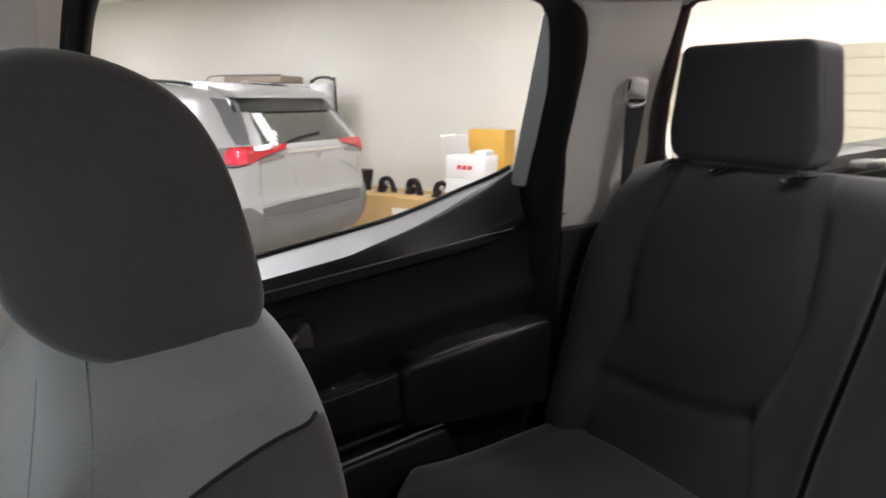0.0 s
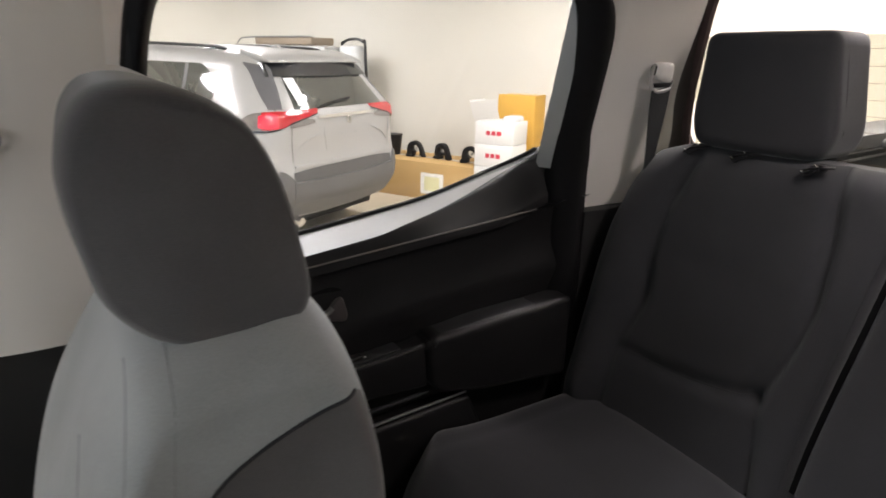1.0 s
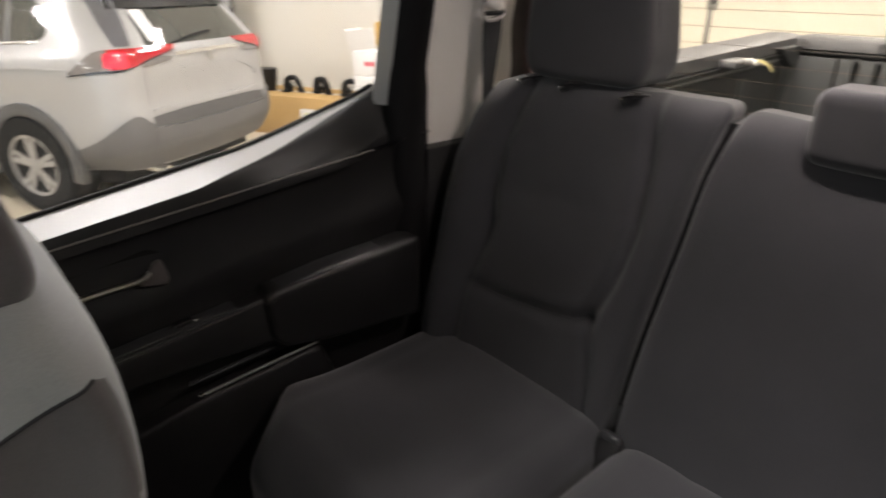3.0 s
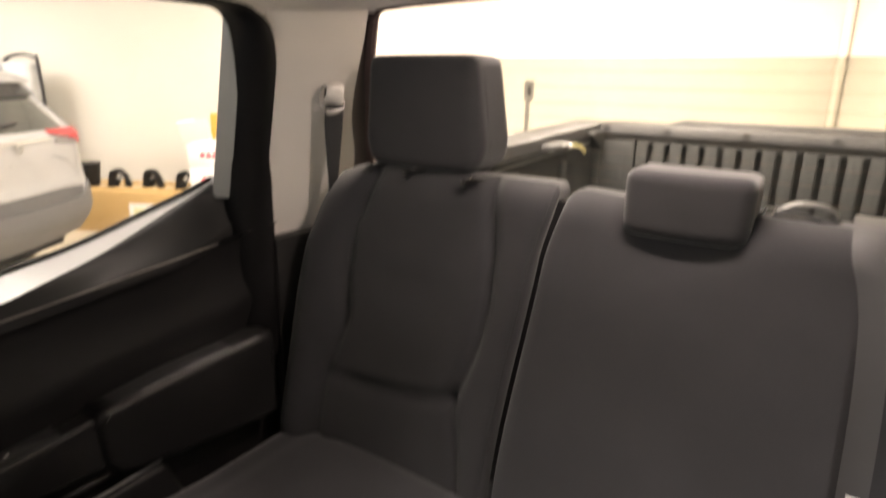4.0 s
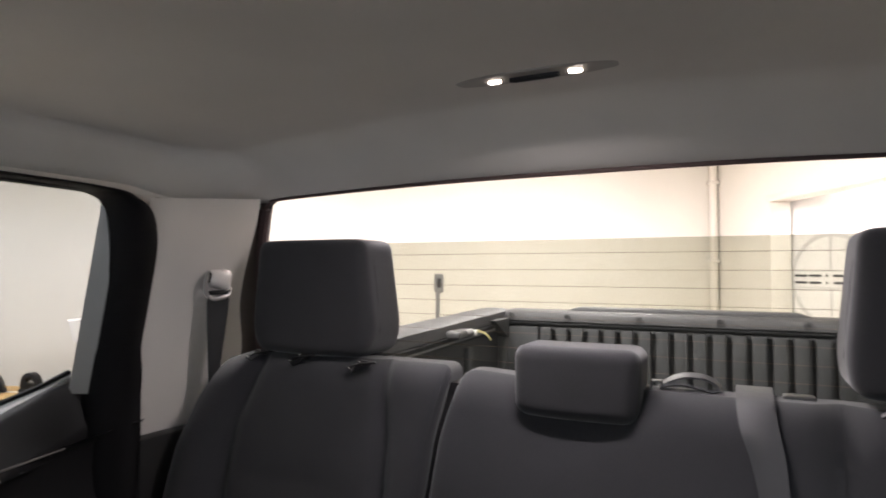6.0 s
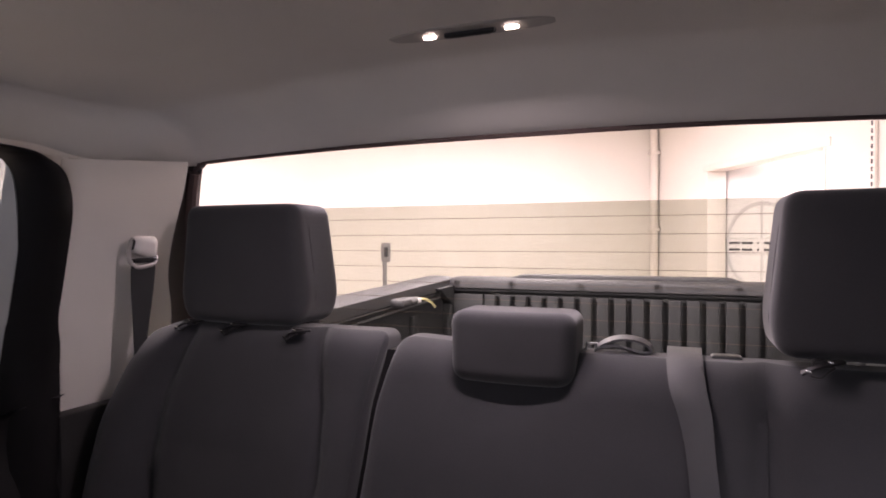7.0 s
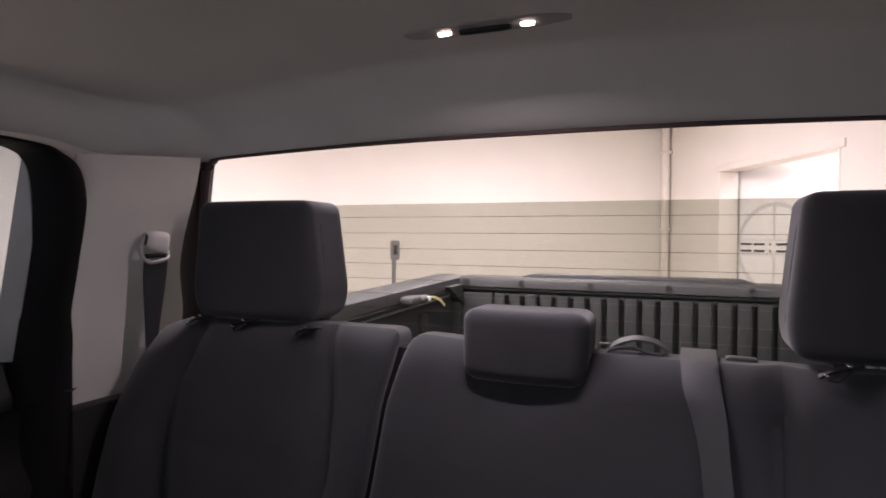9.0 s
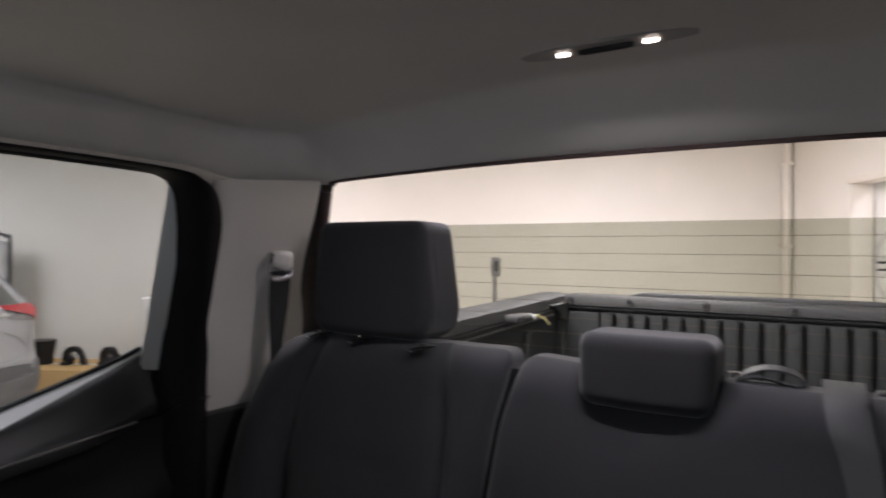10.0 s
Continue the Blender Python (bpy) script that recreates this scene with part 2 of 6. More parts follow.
RING = mat("brown_grey_ring_plastic", (0.34, 0.31, 0.29), 0.5, var=0.06)
GREYPLASTIC = mat("mid_grey_plastic", (0.22, 0.22, 0.22), 0.5, var=0.1)


# ---- mesh helpers ----
def finish(bm, name, material, smooth=35.0):
    bmesh.ops.recalc_face_normals(bm, faces=bm.faces)
    me = bpy.data.meshes.new(name)
    bm.to_mesh(me)
    bm.free()
    me.materials.append(material)
    if smooth:
        me.shade_smooth()
        me.set_sharp_from_angle(angle=radians(smooth))
    return me


def thing(name, label, category, m=None, group="", kind=""):
    ob = new(name)
    if m is not None:
        ob.matrix_world = m
    return tagged(ob, label, category, group, kind)


def part(name, bm, material, parent=None, label="", smooth=35.0):
    ob = new(name, finish(bm, name, material, smooth))
    if parent is not None:
        ob.parent = parent
    return tagged(ob, label)


def solid(name, bm, material, label, category="", kind="", smooth=35.0, group=""):
    ob = new(name, finish(bm, name, material, smooth))
    return tagged(ob, label, category, group, kind)


def box(x0, x1, y0, y1, z0, z1, bevel=0.0, seg=2, bm=None, m=None):
    own = bmesh.new()
    bmesh.ops.create_cube(own, size=1)
    for v in own.verts:
        v.co = Vector(((x0 + x1) / 2 + v.co.x * (x1 - x0), (y0 + y1) / 2 + v.co.y * (y1 - y0), (z0 + z1) / 2 + v.co.z * (z1 - z0)))
    if bevel:
        bmesh.ops.bevel(own, geom=own.edges[:], offset=bevel, segments=seg, affect="EDGES", profile=0.5)
    return merge(bm, own, m)


def merge(bm, own, m=None):
    if m is not None:
        own.transform(m)
    if bm is None:
        return own
    tmp = bpy.data.meshes.new("tmp")
    own.to_mesh(tmp)
    own.free()
    bm.from_mesh(tmp)
    bpy.data.meshes.remove(tmp)
    return bm


def prism(poly, axis, a, b, bevel=0.0, seg=2, bm=None, m=None):
    """A flat outline pulled along an axis from a to b. Outline pairs: x: (y, z), y: (x, z), z: (x, y)."""
    own = bmesh.new()

    def at(p, d):
        return {"x": (d, p[0], p[1]), "y": (p[0], d, p[1]), "z": (p[0], p[1], d)}[axis]
    lo = [own.verts.new(at(p, a)) for p in poly]
    hi = [own.verts.new(at(p, b)) for p in poly]
    own.faces.new(lo)
    own.faces.new(hi[::-1])
    for i in range(len(poly)):
        j = (i + 1) % len(poly)
        own.faces.new((lo[i], lo[j], hi[j], hi[i]))
    bmesh.ops.recalc_face_normals(own, faces=own.faces)
    if bevel:
        bmesh.ops.bevel(own, geom=own.edges[:], offset=bevel, segments=seg, affect="EDGES", profile=0.5)
    return merge(bm, own, m)


def soft_box(hx, hy, hz, r, cuts=14, shape=None, bm=None, m=None):
    """A padded block with round edges; shape(co) may bend it further."""
    own = bmesh.new()
    bmesh.ops.create_cube(own, size=2)
    bmesh.ops.subdivide_edges(own, edges=own.edges[:], cuts=cuts, use_grid_fill=True)
    h = Vector((hx, hy, hz))
    for v in own.verts:
        co = Vector([math.copysign(abs(c) ** 0.85, c) * k for c, k in zip(v.co, h)])
        inner = Vector([max(-(k - r), min(k - r, c)) for c, k in zip(co, h)])
        d = co - inner
        v.co = inner + d.normalized() * r if d.length > 1e-6 else co
        if shape:
            v.co = shape(v.co.copy())
    return merge(bm, own, m)


def shell(f, nu, nv, back, bm=None, m=None):
    """A sheet f(u, v), u and v from 0 to 1, made solid towards f plus back(u, v)."""
    own = bmesh.new()
    front = [[own.verts.new(f(i / nu, j / nv)) for j in range(nv + 1)] for i in range(nu + 1)]
    rear = [[own.verts.new(Vector(f(i / nu, j / nv)) + Vector(back(i / nu, j / nv))) for j in range(nv + 1)] for i in range(nu + 1)]
    for g in (front, rear):
        for i in range(nu):
            for j in range(nv):
                own.faces.new((g[i][j], g[i + 1][j], g[i + 1][j + 1], g[i][j + 1]))
    for i in range(nu):
        for j in (0, nv):
            own.faces.new((front[i][j], front[i + 1][j], rear[i + 1][j], rear[i][j]))
    for j in range(nv):
        for i in (0, nu):
            own.faces.new((front[i][j], front[i][j + 1], rear[i][j + 1], rear[i][j]))
    return merge(bm, own, m)


def smooth_line(pts, n=6):
    """A soft line through points."""
    pts = [Vector(p) for p in pts]
    out = []
    for i in range(len(pts) - 1):
        p0, p1, p2, p3 = pts[max(0, i - 1)], pts[i], pts[i + 1], pts[min(len(pts) - 1, i + 2)]
        for k in range(n):
            t = k / n
            out.append(0.5 * (2 * p1 + (p2 - p0) * t + (2 * p0 - 5 * p1 + 4 * p2 - p3) * t * t + (3 * p1 - p0 - 3 * p2 + p3) * t ** 3))
    return out + [pts[-1]]


def closed_line(pts, n=6):
    """A soft closed line through points, without its first point again at the end."""
    k = len(pts)
    line = smooth_line([pts[-2], pts[-1], *pts, pts[0], pts[1]], n)
    return line[2 * n:(2 + k) * n]


def tube(pts, r, seg=8, bm=None, m=None, closed=False, flat=None):
    """A round (or, with flat = (width, thickness), ribbon-like) bar along points."""
    own = bmesh.new()
    pts = [Vector(p) for p in pts]
    rings = []
    n = len(pts)
    side = None
    for i, p in enumerate(pts):
        a = pts[(i - 1) % n] if closed or i else pts[0]
        b = pts[(i + 1) % n] if closed or i < n - 1 else pts[-1]
        d = (b - a).normalized()
        if side is None:
            side = d.orthogonal().normalized() if flat is None else (Vector(flat[2]) - d * d.dot(Vector(flat[2]))).normalized()
        side = (side - d * d.dot(side)).normalized()
        up = d.cross(side)
        if flat is None:
            rings.append([own.verts.new(p + r * (math.cos(k * math.tau / seg) * side + math.sin(k * math.tau / seg) * up)) for k in range(seg)])
        else:
            w, h = flat[0] / 2, flat[1] / 2
            rings.append([own.verts.new(p + s * side * w + q * up * h) for s, q in ((-1, -1), (1, -1), (1, 1), (-1, 1))])
    k = len(rings[0])
    for i in range(n if closed else n - 1):
        a, b = rings[i], rings[(i + 1) % n]
        for j in range(k):
            own.faces.new((a[j], a[(j + 1) % k], b[(j + 1) % k], b[j]))
    if not closed:
        own.faces.new(rings[0][::-1])
        own.faces.new(rings[-1])
    return merge(bm, own, m)


def disc(r0, r1, y0, y1, seg=32, bm=None, m=None):
    """A ring (or a full disc for r0 = 0) round the y axis."""
    own = bmesh.new()
    loops = []
    for r, y in ((r1, y0), (r1, y1), (r0, y1), (r0, y0)):
        loops.append([own.verts.new((max(r, 1e-4) * math.cos(k * math.tau / seg), y, max(r, 1e-4) * math.sin(k * math.tau / seg))) for k in range(seg)])
    for i in range(4):
        a, b = loops[i], loops[(i + 1) % 4]
        for j in range(seg):
            own.faces.new((a[j], a[(j + 1) % seg], b[(j + 1) % seg], b[j]))
    return merge(bm, own, m)


def seg_dist(p, line):
    """The distance of (x, z) from a line of points."""
    best = 9.0
    for (ax, az), (bx, bz) in zip(line, line[1:]):
        dx, dz = bx - ax, bz - az
        t = max(0, min(1, ((p[0] - ax) * dx + (p[1] - az) * dz) / (dx * dx + dz * dz + 1e-12)))
        best = min(best, math.hypot(p[0] - ax - t * dx, p[1] - az - t * dz))
    return best


def surface(ob):
    """A search tree over a part's mesh, to lay seams on it."""
    return BVHTree.FromPolygons([v.co.copy() for v in ob.data.vertices], [tuple(p.vertices) for p in ob.data.polygons])


def ramp(a, b, x):
    t = max(0.0, min(1.0, (x - a) / (b - a)))
    return t * t * (3 - 2 * t)


# ---- the delivery bay ----
def room_box(u0, u1, v0, v1, z0, z1, bevel=0.0, bm=None):
    return box(u0, u1, v0, v1, z0, z1, bevel, 2, bm, Matrix.Rotation(ROOM, 4, "Z"))


solid("floor", room_box(U0 - 0.2, U1 + 0.2, V0 - 0.2, V1 + 0.2, -0.15, 0.0), FLOOR, "tan sealed concrete floor of the bay", "floor", "structure")
solid("ceiling", room_box(U0 - 0.2, U1 + 0.2, V0 - 0.2, V1 + 0.2, CEIL, CEIL + 0.15), TILE, "white board ceiling with lamps", "ceiling", "structure")
solid("wall_north", room_box(U0 - 0.2, U1 + 0.2, V1, V1 + 0.2, 0.0, CEIL), WALL, "plain cream painted wall behind the parked cars", "wall", "structure")
south = room_box(U0, GATE[0], V0 - 0.2, V0, 0.0, CEIL)
room_box(GATE[1], U1, V0 - 0.2, V0, 0.0, CEIL, 0, south)
room_box(GATE[0], GATE[1], V0 - 0.2, V0, 0.0, GATE[2], 0, south)
room_box(GATE[0], GATE[1], V0 - 0.2, V0, GATE[3], CEIL, 0, south)
solid("wall_south", south, WALL, "plain cream painted wall with an added, unseen glazed gate", "wall", "structure")
gw = thing("window_2", "wide glazed gate, added out of view to light the cabin", "window", bay_pose(0, V0 - 0.1), kind="structure")
for k in range(6):
    x = GATE[0] + (GATE[1] - GATE[0]) * k / 5
    part("window_frame", box(x - 0.03, x + 0.03, -0.09, -0.03, GATE[2], GATE[3], 0.004), WALL_TRIM, gw)
solid("wall_west", room_box(U0 - 0.2, U0, V0 - 0.2, V1, 0.0, CEIL), WALL, "plain cream painted wall", "wall", "structure")
# the wall with the doorway
DV0, DV1, DTOP = 4.16, 5.74, 2.29
east = room_box(U1, U1 + 0.2, V0 - 0.2, DV0, 0.0, CEIL)
room_box(U1, U1 + 0.2, DV1, V1, 0.0, CEIL, 0, east)
room_box(U1, U1 + 0.2, DV0, DV1, DTOP, CEIL, 0, east)
solid("wall_east", east, WALL, "cream painted wall with a doorway", "wall", "structure")

for u, v, w, c in LAMPS:
    lamp = thing("ceiling_light", "long white ceiling light out of view, switched on", "light", bay_pose(u, v, CEIL), "ceiling lights")
    part("housing", box(-0.63, 0.63, -0.17, 0.17, -0.05, 0.0, 0.01), WHITE, lamp)
    part("diffuser", box(-0.60, 0.60, -0.14, 0.14, -0.062, -0.052, 0.004), TUBE_LIGHT, lamp, "lit white diffuser")

door = thing("door_1", "cream framed opening to a bright white back room", "door", bay_pose(U1, (DV0 + DV1) / 2, 0), kind="structure")
W2 = (DV1 - DV0) / 2
for s in (-1, 1):
    part("jamb", box(-0.006, 0.19, s * W2 - 0.02 * (s > 0), s * W2 + 0.02 * (s < 0), 0, DTOP - 0.022, 0.003), WALL_TRIM, door)
part("lintel", box(-0.012, 0.19, -W2 - 0.05, W2 + 0.05, DTOP - 0.02, DTOP + 0.045, 0.004), WALL_TRIM, door)

# added back room: floor, ceiling and walls close it; an added lamp lights the sign wall
LEAF = Matrix.Translation((0.966, 6.57, 0.0)) @ Matrix.Rotation(math.atan2(0.73, -0.68), 4, "Z")
sign = thing("sign_board", "white sign board with a pale ring and dark bars", "sign", LEAF)
part("board", box(-0.82, 0.50, -0.03, 0.0, 0.0, 2.48, 0.004), SIGN, sign, "plain white board")
part("emblem_ring", disc(0.385, 0.420, 0.001, 0.006, 56, m=Matrix.Translation((0, 0, 1.533))), LOGO_GREY, sign, "pale grey ring")
for z0, z1 in ((1.13, 1.46), (1.61, 1.94)):
    part("emblem_stroke", box(-0.012, 0.012, 0.001, 0.005, z0, z1), LOGO_GREY, sign)
for z in (1.455, 1.605):
    part("emblem_line", box(-0.385, 0.385, 0.001, 0.004, z - 0.004, z + 0.004), LOGO_GREY, sign)
for k, w in enumerate((0.13, 0.12, 0.02, 0.13, 0.13)):
    x = 0.31 - k * 0.150 + (0.0, 0.0, 0.03, 0.05, 0.05)[k]
    for z in ((1.490, 1.512), (1.554, 1.576)):
        part("emblem_bar", box(x - w / 2, x + w / 2, 0.001, 0.007, *z, 0.002, 1), LOGO_DARK, sign, "dark bar across the ring")
solid("wall_back_room", room_box(U1 + 2.2, U1 + 2.4, 3.2, V1 + 0.2, 0.0, CEIL), WALL, "white painted wall of the back room", "wall", "structure")
solid("wall_back_room", room_box(U1 + 0.2, U1 + 2.2, 3.0, 3.2, 0.0, CEIL), WALL, "white painted wall of the back room", "wall", "structure")
solid("wall_back_room", room_box(U1 + 0.2, U1 + 2.4, V1, V1 + 0.2, 0.0, CEIL), WALL, "white painted wall of the back room", "wall", "structure")
solid("floor_back_room", room_box(U1 + 0.2, U1 + 2.4, 3.0, V1 + 0.2, -0.15, -0.002), FLOOR, "tan concrete floor of the back room", "floor", "structure")
solid("ceiling_back_room", room_box(U1 + 0.2, U1 + 2.4, 3.0, V1 + 0.2, CEIL + 0.002, CEIL + 0.15), TILE, "white ceiling of the back room", "ceiling", "structure")
lamp = thing("ceiling_light", "long white ceiling light out of view, switched on", "light", bay_pose(U1 + 0.75, 4.3, CEIL), "ceiling lights")
part("housing", box(-0.33, 0.33, -0.17, 0.17, -0.05, 0.0, 0.01), WHITE, lamp)
part("diffuser", box(-0.30, 0.30, -0.14, 0.14, -0.062, -0.052, 0.004), TUBE_LIGHT, lamp, "lit white diffuser")

pipe = thing("wall_pipe", "cream painted pipe running up the wall corner", "pipe", bay_pose(U1 - 0.055, V1 - 0.05, 0))
part("tube", tube([(0, 0, 0), (0, 0, CEIL)], 0.045, 16), WALL_TRIM, pipe)
for z in (0.5, 1.72, 2.6):
    part("clamp", box(-0.055, 0.055, -0.05, 0.05, z - 0.02, z + 0.02, 0.008), WALL_TRIM, pipe)


# ---- the parked silver car ----
def wheel(parent, x, y, side, r=0.355, w=0.23):
    """A wheel round the y axis at (x, y), its face towards side."""
    ob = new("wheel")
    ob.parent = parent
    ob.matrix_basis = Matrix.Translation((x, y, r)) @ Matrix.Rotation(0 if side > 0 else math.pi, 4, "Z")
    ty = disc(r * 0.64, r * 0.97, -w / 2, w / 2, 40)
    disc(r * 0.7, r, -w / 2 + 0.03, w / 2 - 0.03, 40, ty)
    part("tyre", ty, RUBBER, ob, "black rubber tyre")
    rim = disc(r * 0.58, r * 0.655, -w / 2 + 0.02, w / 2 - 0.005, 36)
    for k in range(5):
        a = k * math.tau / 5 + 0.3
        for d in (-0.13, 0.13):
            m = Matrix.Rotation(-(a + d), 4, "Y")
            prism([(0.03, -0.022), (r * 0.6, -0.016 + d * 0.05), (r * 0.6, 0.016 + d * 0.05), (0.03, 0.022)], "y", w / 2 - 0.045, w / 2 - 0.015, 0, 1, rim, m)
    disc(0, 0.05, w / 2 - 0.05, w / 2 - 0.008, 20, rim)
    part("rim", rim, RIM_PAINT, ob, "bright alloy rim with paired spokes")
    part("brake_disc", disc(0.03, r * 0.5, 0.0, 0.03, 28), STEEL, ob)
    return ob


def suv(m):
    """A compact silver estate car; x runs forward from its rear bumper, y to its left."""
    car = thing("parked_car", "silver compact utility car with red tail lamps by the wall", "car", m)
    # half sections from the rear to the front: (x, half width, z) from the underside to the roof
    cage = [
        [(0.16, 0.60, 0.34), (0.07, 0.64, 0.48), (0.06, 0.66, 0.64), (0.09, 0.66, 0.82), (0.085, 0.67, 1.00), (0.09, 0.67, 1.11), (0.12, 0.665, 1.18), (0.31, 0.575, 1.42), (0.39, 0.55, 1.51), (0.50, 0.44, 1.555), (0.52, 0.0, 1.575)],
        [(0.24, 0.74, 0.34), (0.15, 0.79, 0.48), (0.14, 0.81, 0.64), (0.17, 0.81, 0.82), (0.18, 0.80, 1.00), (0.19, 0.79, 1.11), (0.22, 0.765, 1.18), (0.40, 0.655, 1.42), (0.47, 0.615, 1.51), (0.56, 0.49, 1.575), (0.58, 0.0, 1.595)],
        [(0.45, 0.80, 0.34), (0.38, 0.88, 0.46), (0.36, 0.89, 0.64), (0.38, 0.885, 0.82), (0.40, 0.89, 1.00), (0.42, 0.87, 1.10), (0.44, 0.835, 1.17), (0.58, 0.715, 1.42), (0.62, 0.67, 1.52), (0.70, 0.54, 1.595), (0.72, 0.0, 1.615)],
        [(0.95, 0.82, 0.30), (0.95, 0.90, 0.42), (0.95, 0.915, 0.62), (0.95, 0.905, 0.82), (0.95, 0.92, 1.00), (0.95, 0.895, 1.09), (0.95, 0.852, 1.16), (0.98, 0.735, 1.42), (1.00, 0.69, 1.53), (1.02, 0.57, 1.61), (1.02, 0.0, 1.635)],
        [(1.7, 0.82, 0.28), (1.7, 0.90, 0.38), (1.7, 0.915, 0.60), (1.7, 0.905, 0.80), (1.7, 0.915, 0.97), (1.7, 0.895, 1.06), (1.7, 0.855, 1.13), (1.7, 0.745, 1.42), (1.7, 0.70, 1.54), (1.7, 0.58, 1.62), (1.7, 0.0, 1.65)],
        [(2.4, 0.82, 0.28), (2.4, 0.90, 0.38), (2.4, 0.915, 0.60), (2.4, 0.905, 0.80), (2.4, 0.915, 0.95), (2.4, 0.89, 1.03), (2.4, 0.85, 1.09), (2.34, 0.74, 1.42), (2.32, 0.69, 1.53), (2.30, 0.57, 1.605), (2.30, 0.0, 1.635)],
        [(3.2, 0.82, 0.28), (3.2, 0.90, 0.38), (3.2, 0.915, 0.60), (3.2, 0.905, 0.80), (3.2, 0.91, 0.94), (3.22, 0.87, 1.01), (3.2, 0.82, 1.05), (2.85, 0.68, 1.33), (2.80, 0.64, 1.43), (2.78, 0.54, 1.49), (2.75, 0.0, 1.53)],
        [(3.9, 0.80, 0.30), (3.9, 0.88, 0.40), (3.9, 0.90, 0.60), (3.9, 0.89, 0.78), (3.9, 0.86, 0.90), (3.8, 0.80, 0.96), (3.7, 0.75, 0.99), (3.6, 0.66, 1.01), (3.58, 0.58, 1.02), (3.56, 0.4, 1.03), (3.55, 0.0, 1.04)],
        [(4.5, 0.62, 0.36), (4.54, 0.66, 0.46), (4.56, 0.66, 0.60), (4.52, 0.64, 0.74), (4.46, 0.6, 0.84), (4.42, 0.56, 0.88), (4.38, 0.5, 0.90), (4.34, 0.44, 0.915), (4.32, 0.38, 0.92), (4.31, 0.2, 0.925), (4.3, 0.0, 0.93)]]
    across = [smooth_line(sec, 3) for sec in cage]
    grid = [list(col) for col in zip(*[smooth_line(line, 5) for line in zip(*across)])]
    bm = bmesh.new()
    half = {}
    for s in (-1, 1):
        half[s] = [[bm.verts.new((p.x, s * p.y, p.z)) for p in row] for row in grid]
        for a, b in zip(half[s], half[s][1:]):
            for i in range(len(a) - 1):
                bm.faces.new((a[i], a[i + 1], b[i + 1], b[i]))
    for n, bulge in ((0, -0.045), (-1, 0.03)):
        left, right = half[-1][n], half[1][n]
        cols = [left]
        for k in range(1, 10):
            t = -1 + 2 * k / 10
            cols.append([bm.verts.new((r.co.x + bulge * (1 - t * t), r.co.y * t, r.co.z + (0.0 if r.co.z < 1.5 else 0.015 * (1 - t * t)))) for r in right])
        cols.append(right)
        for a, b in zip(cols, cols[1:]):
            for i in range(len(a) - 1):
                bm.faces.new((a[i], a[i + 1], b[i + 1], b[i]))
    bmesh.ops.remove_doubles(bm, verts=bm.verts[:], dist=0.0005)
    body = part("body", bm, SILVER, car, "silver metallic painted body", 70)
    tree = surface(body)

    def laid(name, edges, material, label="", proud=0.006, n=10, face="side", s=1, depth=0.02):
        """A piece that follows the body. edges: rows of two ends; side: (x, z), rear: (y, z), corner: (x, y, z)."""
        a, b = [smooth_line([(*p, 0)[:3] for p in e], n) for e in zip(*edges)]
        own = bmesh.new()
        outer, inner = [], []
        for p, q in zip(a, b):
            ro, ri = [], []
            for k in range(9):
                c = p.lerp(q, k / 8)
                if face == "side":
                    at, d = Vector((c.x, s * 2, c.y)), Vector((0, -s, 0))
                elif face == "rear":
                    at, d = Vector((-2, c.x, c.y)), Vector((1, 0, 0))
                else:
                    hub = Vector((0.75, 0, c.z))
                    d = (hub - Vector((c.x, s * c.y, c.z))).normalized()
                    at = hub - d * 3
                hit = tree.ray_cast(at, d)[0]
                if hit is None:
                    hit = at - d
                ro.append(own.verts.new(hit - d * proud))
                ri.append(own.verts.new(hit + d * depth))
            outer.append(ro)
            inner.append(ri)
        m1 = len(outer) - 1
        for g in (outer, inner):
            for i in range(m1):
                for k in range(8):
                    own.faces.new((g[i][k], g[i + 1][k], g[i + 1][k + 1], g[i][k + 1]))
        for i in range(m1):
            for k in (0, 8):
                own.faces.new((outer[i][k], outer[i + 1][k], inner[i + 1][k], inner[i][k]))
        for i in (0, m1):
            for k in range(8):
                own.faces.new((outer[i][k], outer[i][k + 1], inner[i][k + 1], inner[i][k]))
        return part(name, own, material, car, label, 40)

    # rear glass, gloss black band under the spoiler, pillar strips
    laid("rear_window", [((0.715, 1.178), (-0.715, 1.178)), ((0.69, 1.24), (-0.69, 1.24)), ((0.655, 1.33), (-0.655, 1.33)), ((0.625, 1.415), (-0.625, 1.415))], DARKGLASS, "dark rear glass with a white paper", 0.004, 4, "rear")
    laid("spoiler_base", [((0.615, 1.412), (-0.615, 1.412)), ((0.60, 1.46), (-0.60, 1.46)), ((0.58, 1.512), (-0.58, 1.512))], GLOSSBLACK, "gloss black band under the spoiler", 0.022, 4, "rear")
    part("spoiler", prism([(0.315, 1.510), (0.31, 1.524), (0.40, 1.565), (0.62, 1.612), (0.62, 1.56), (0.45, 1.525)], "y", -0.57, 0.57, 0.010, 3), SILVER, car, "silver roof spoiler")
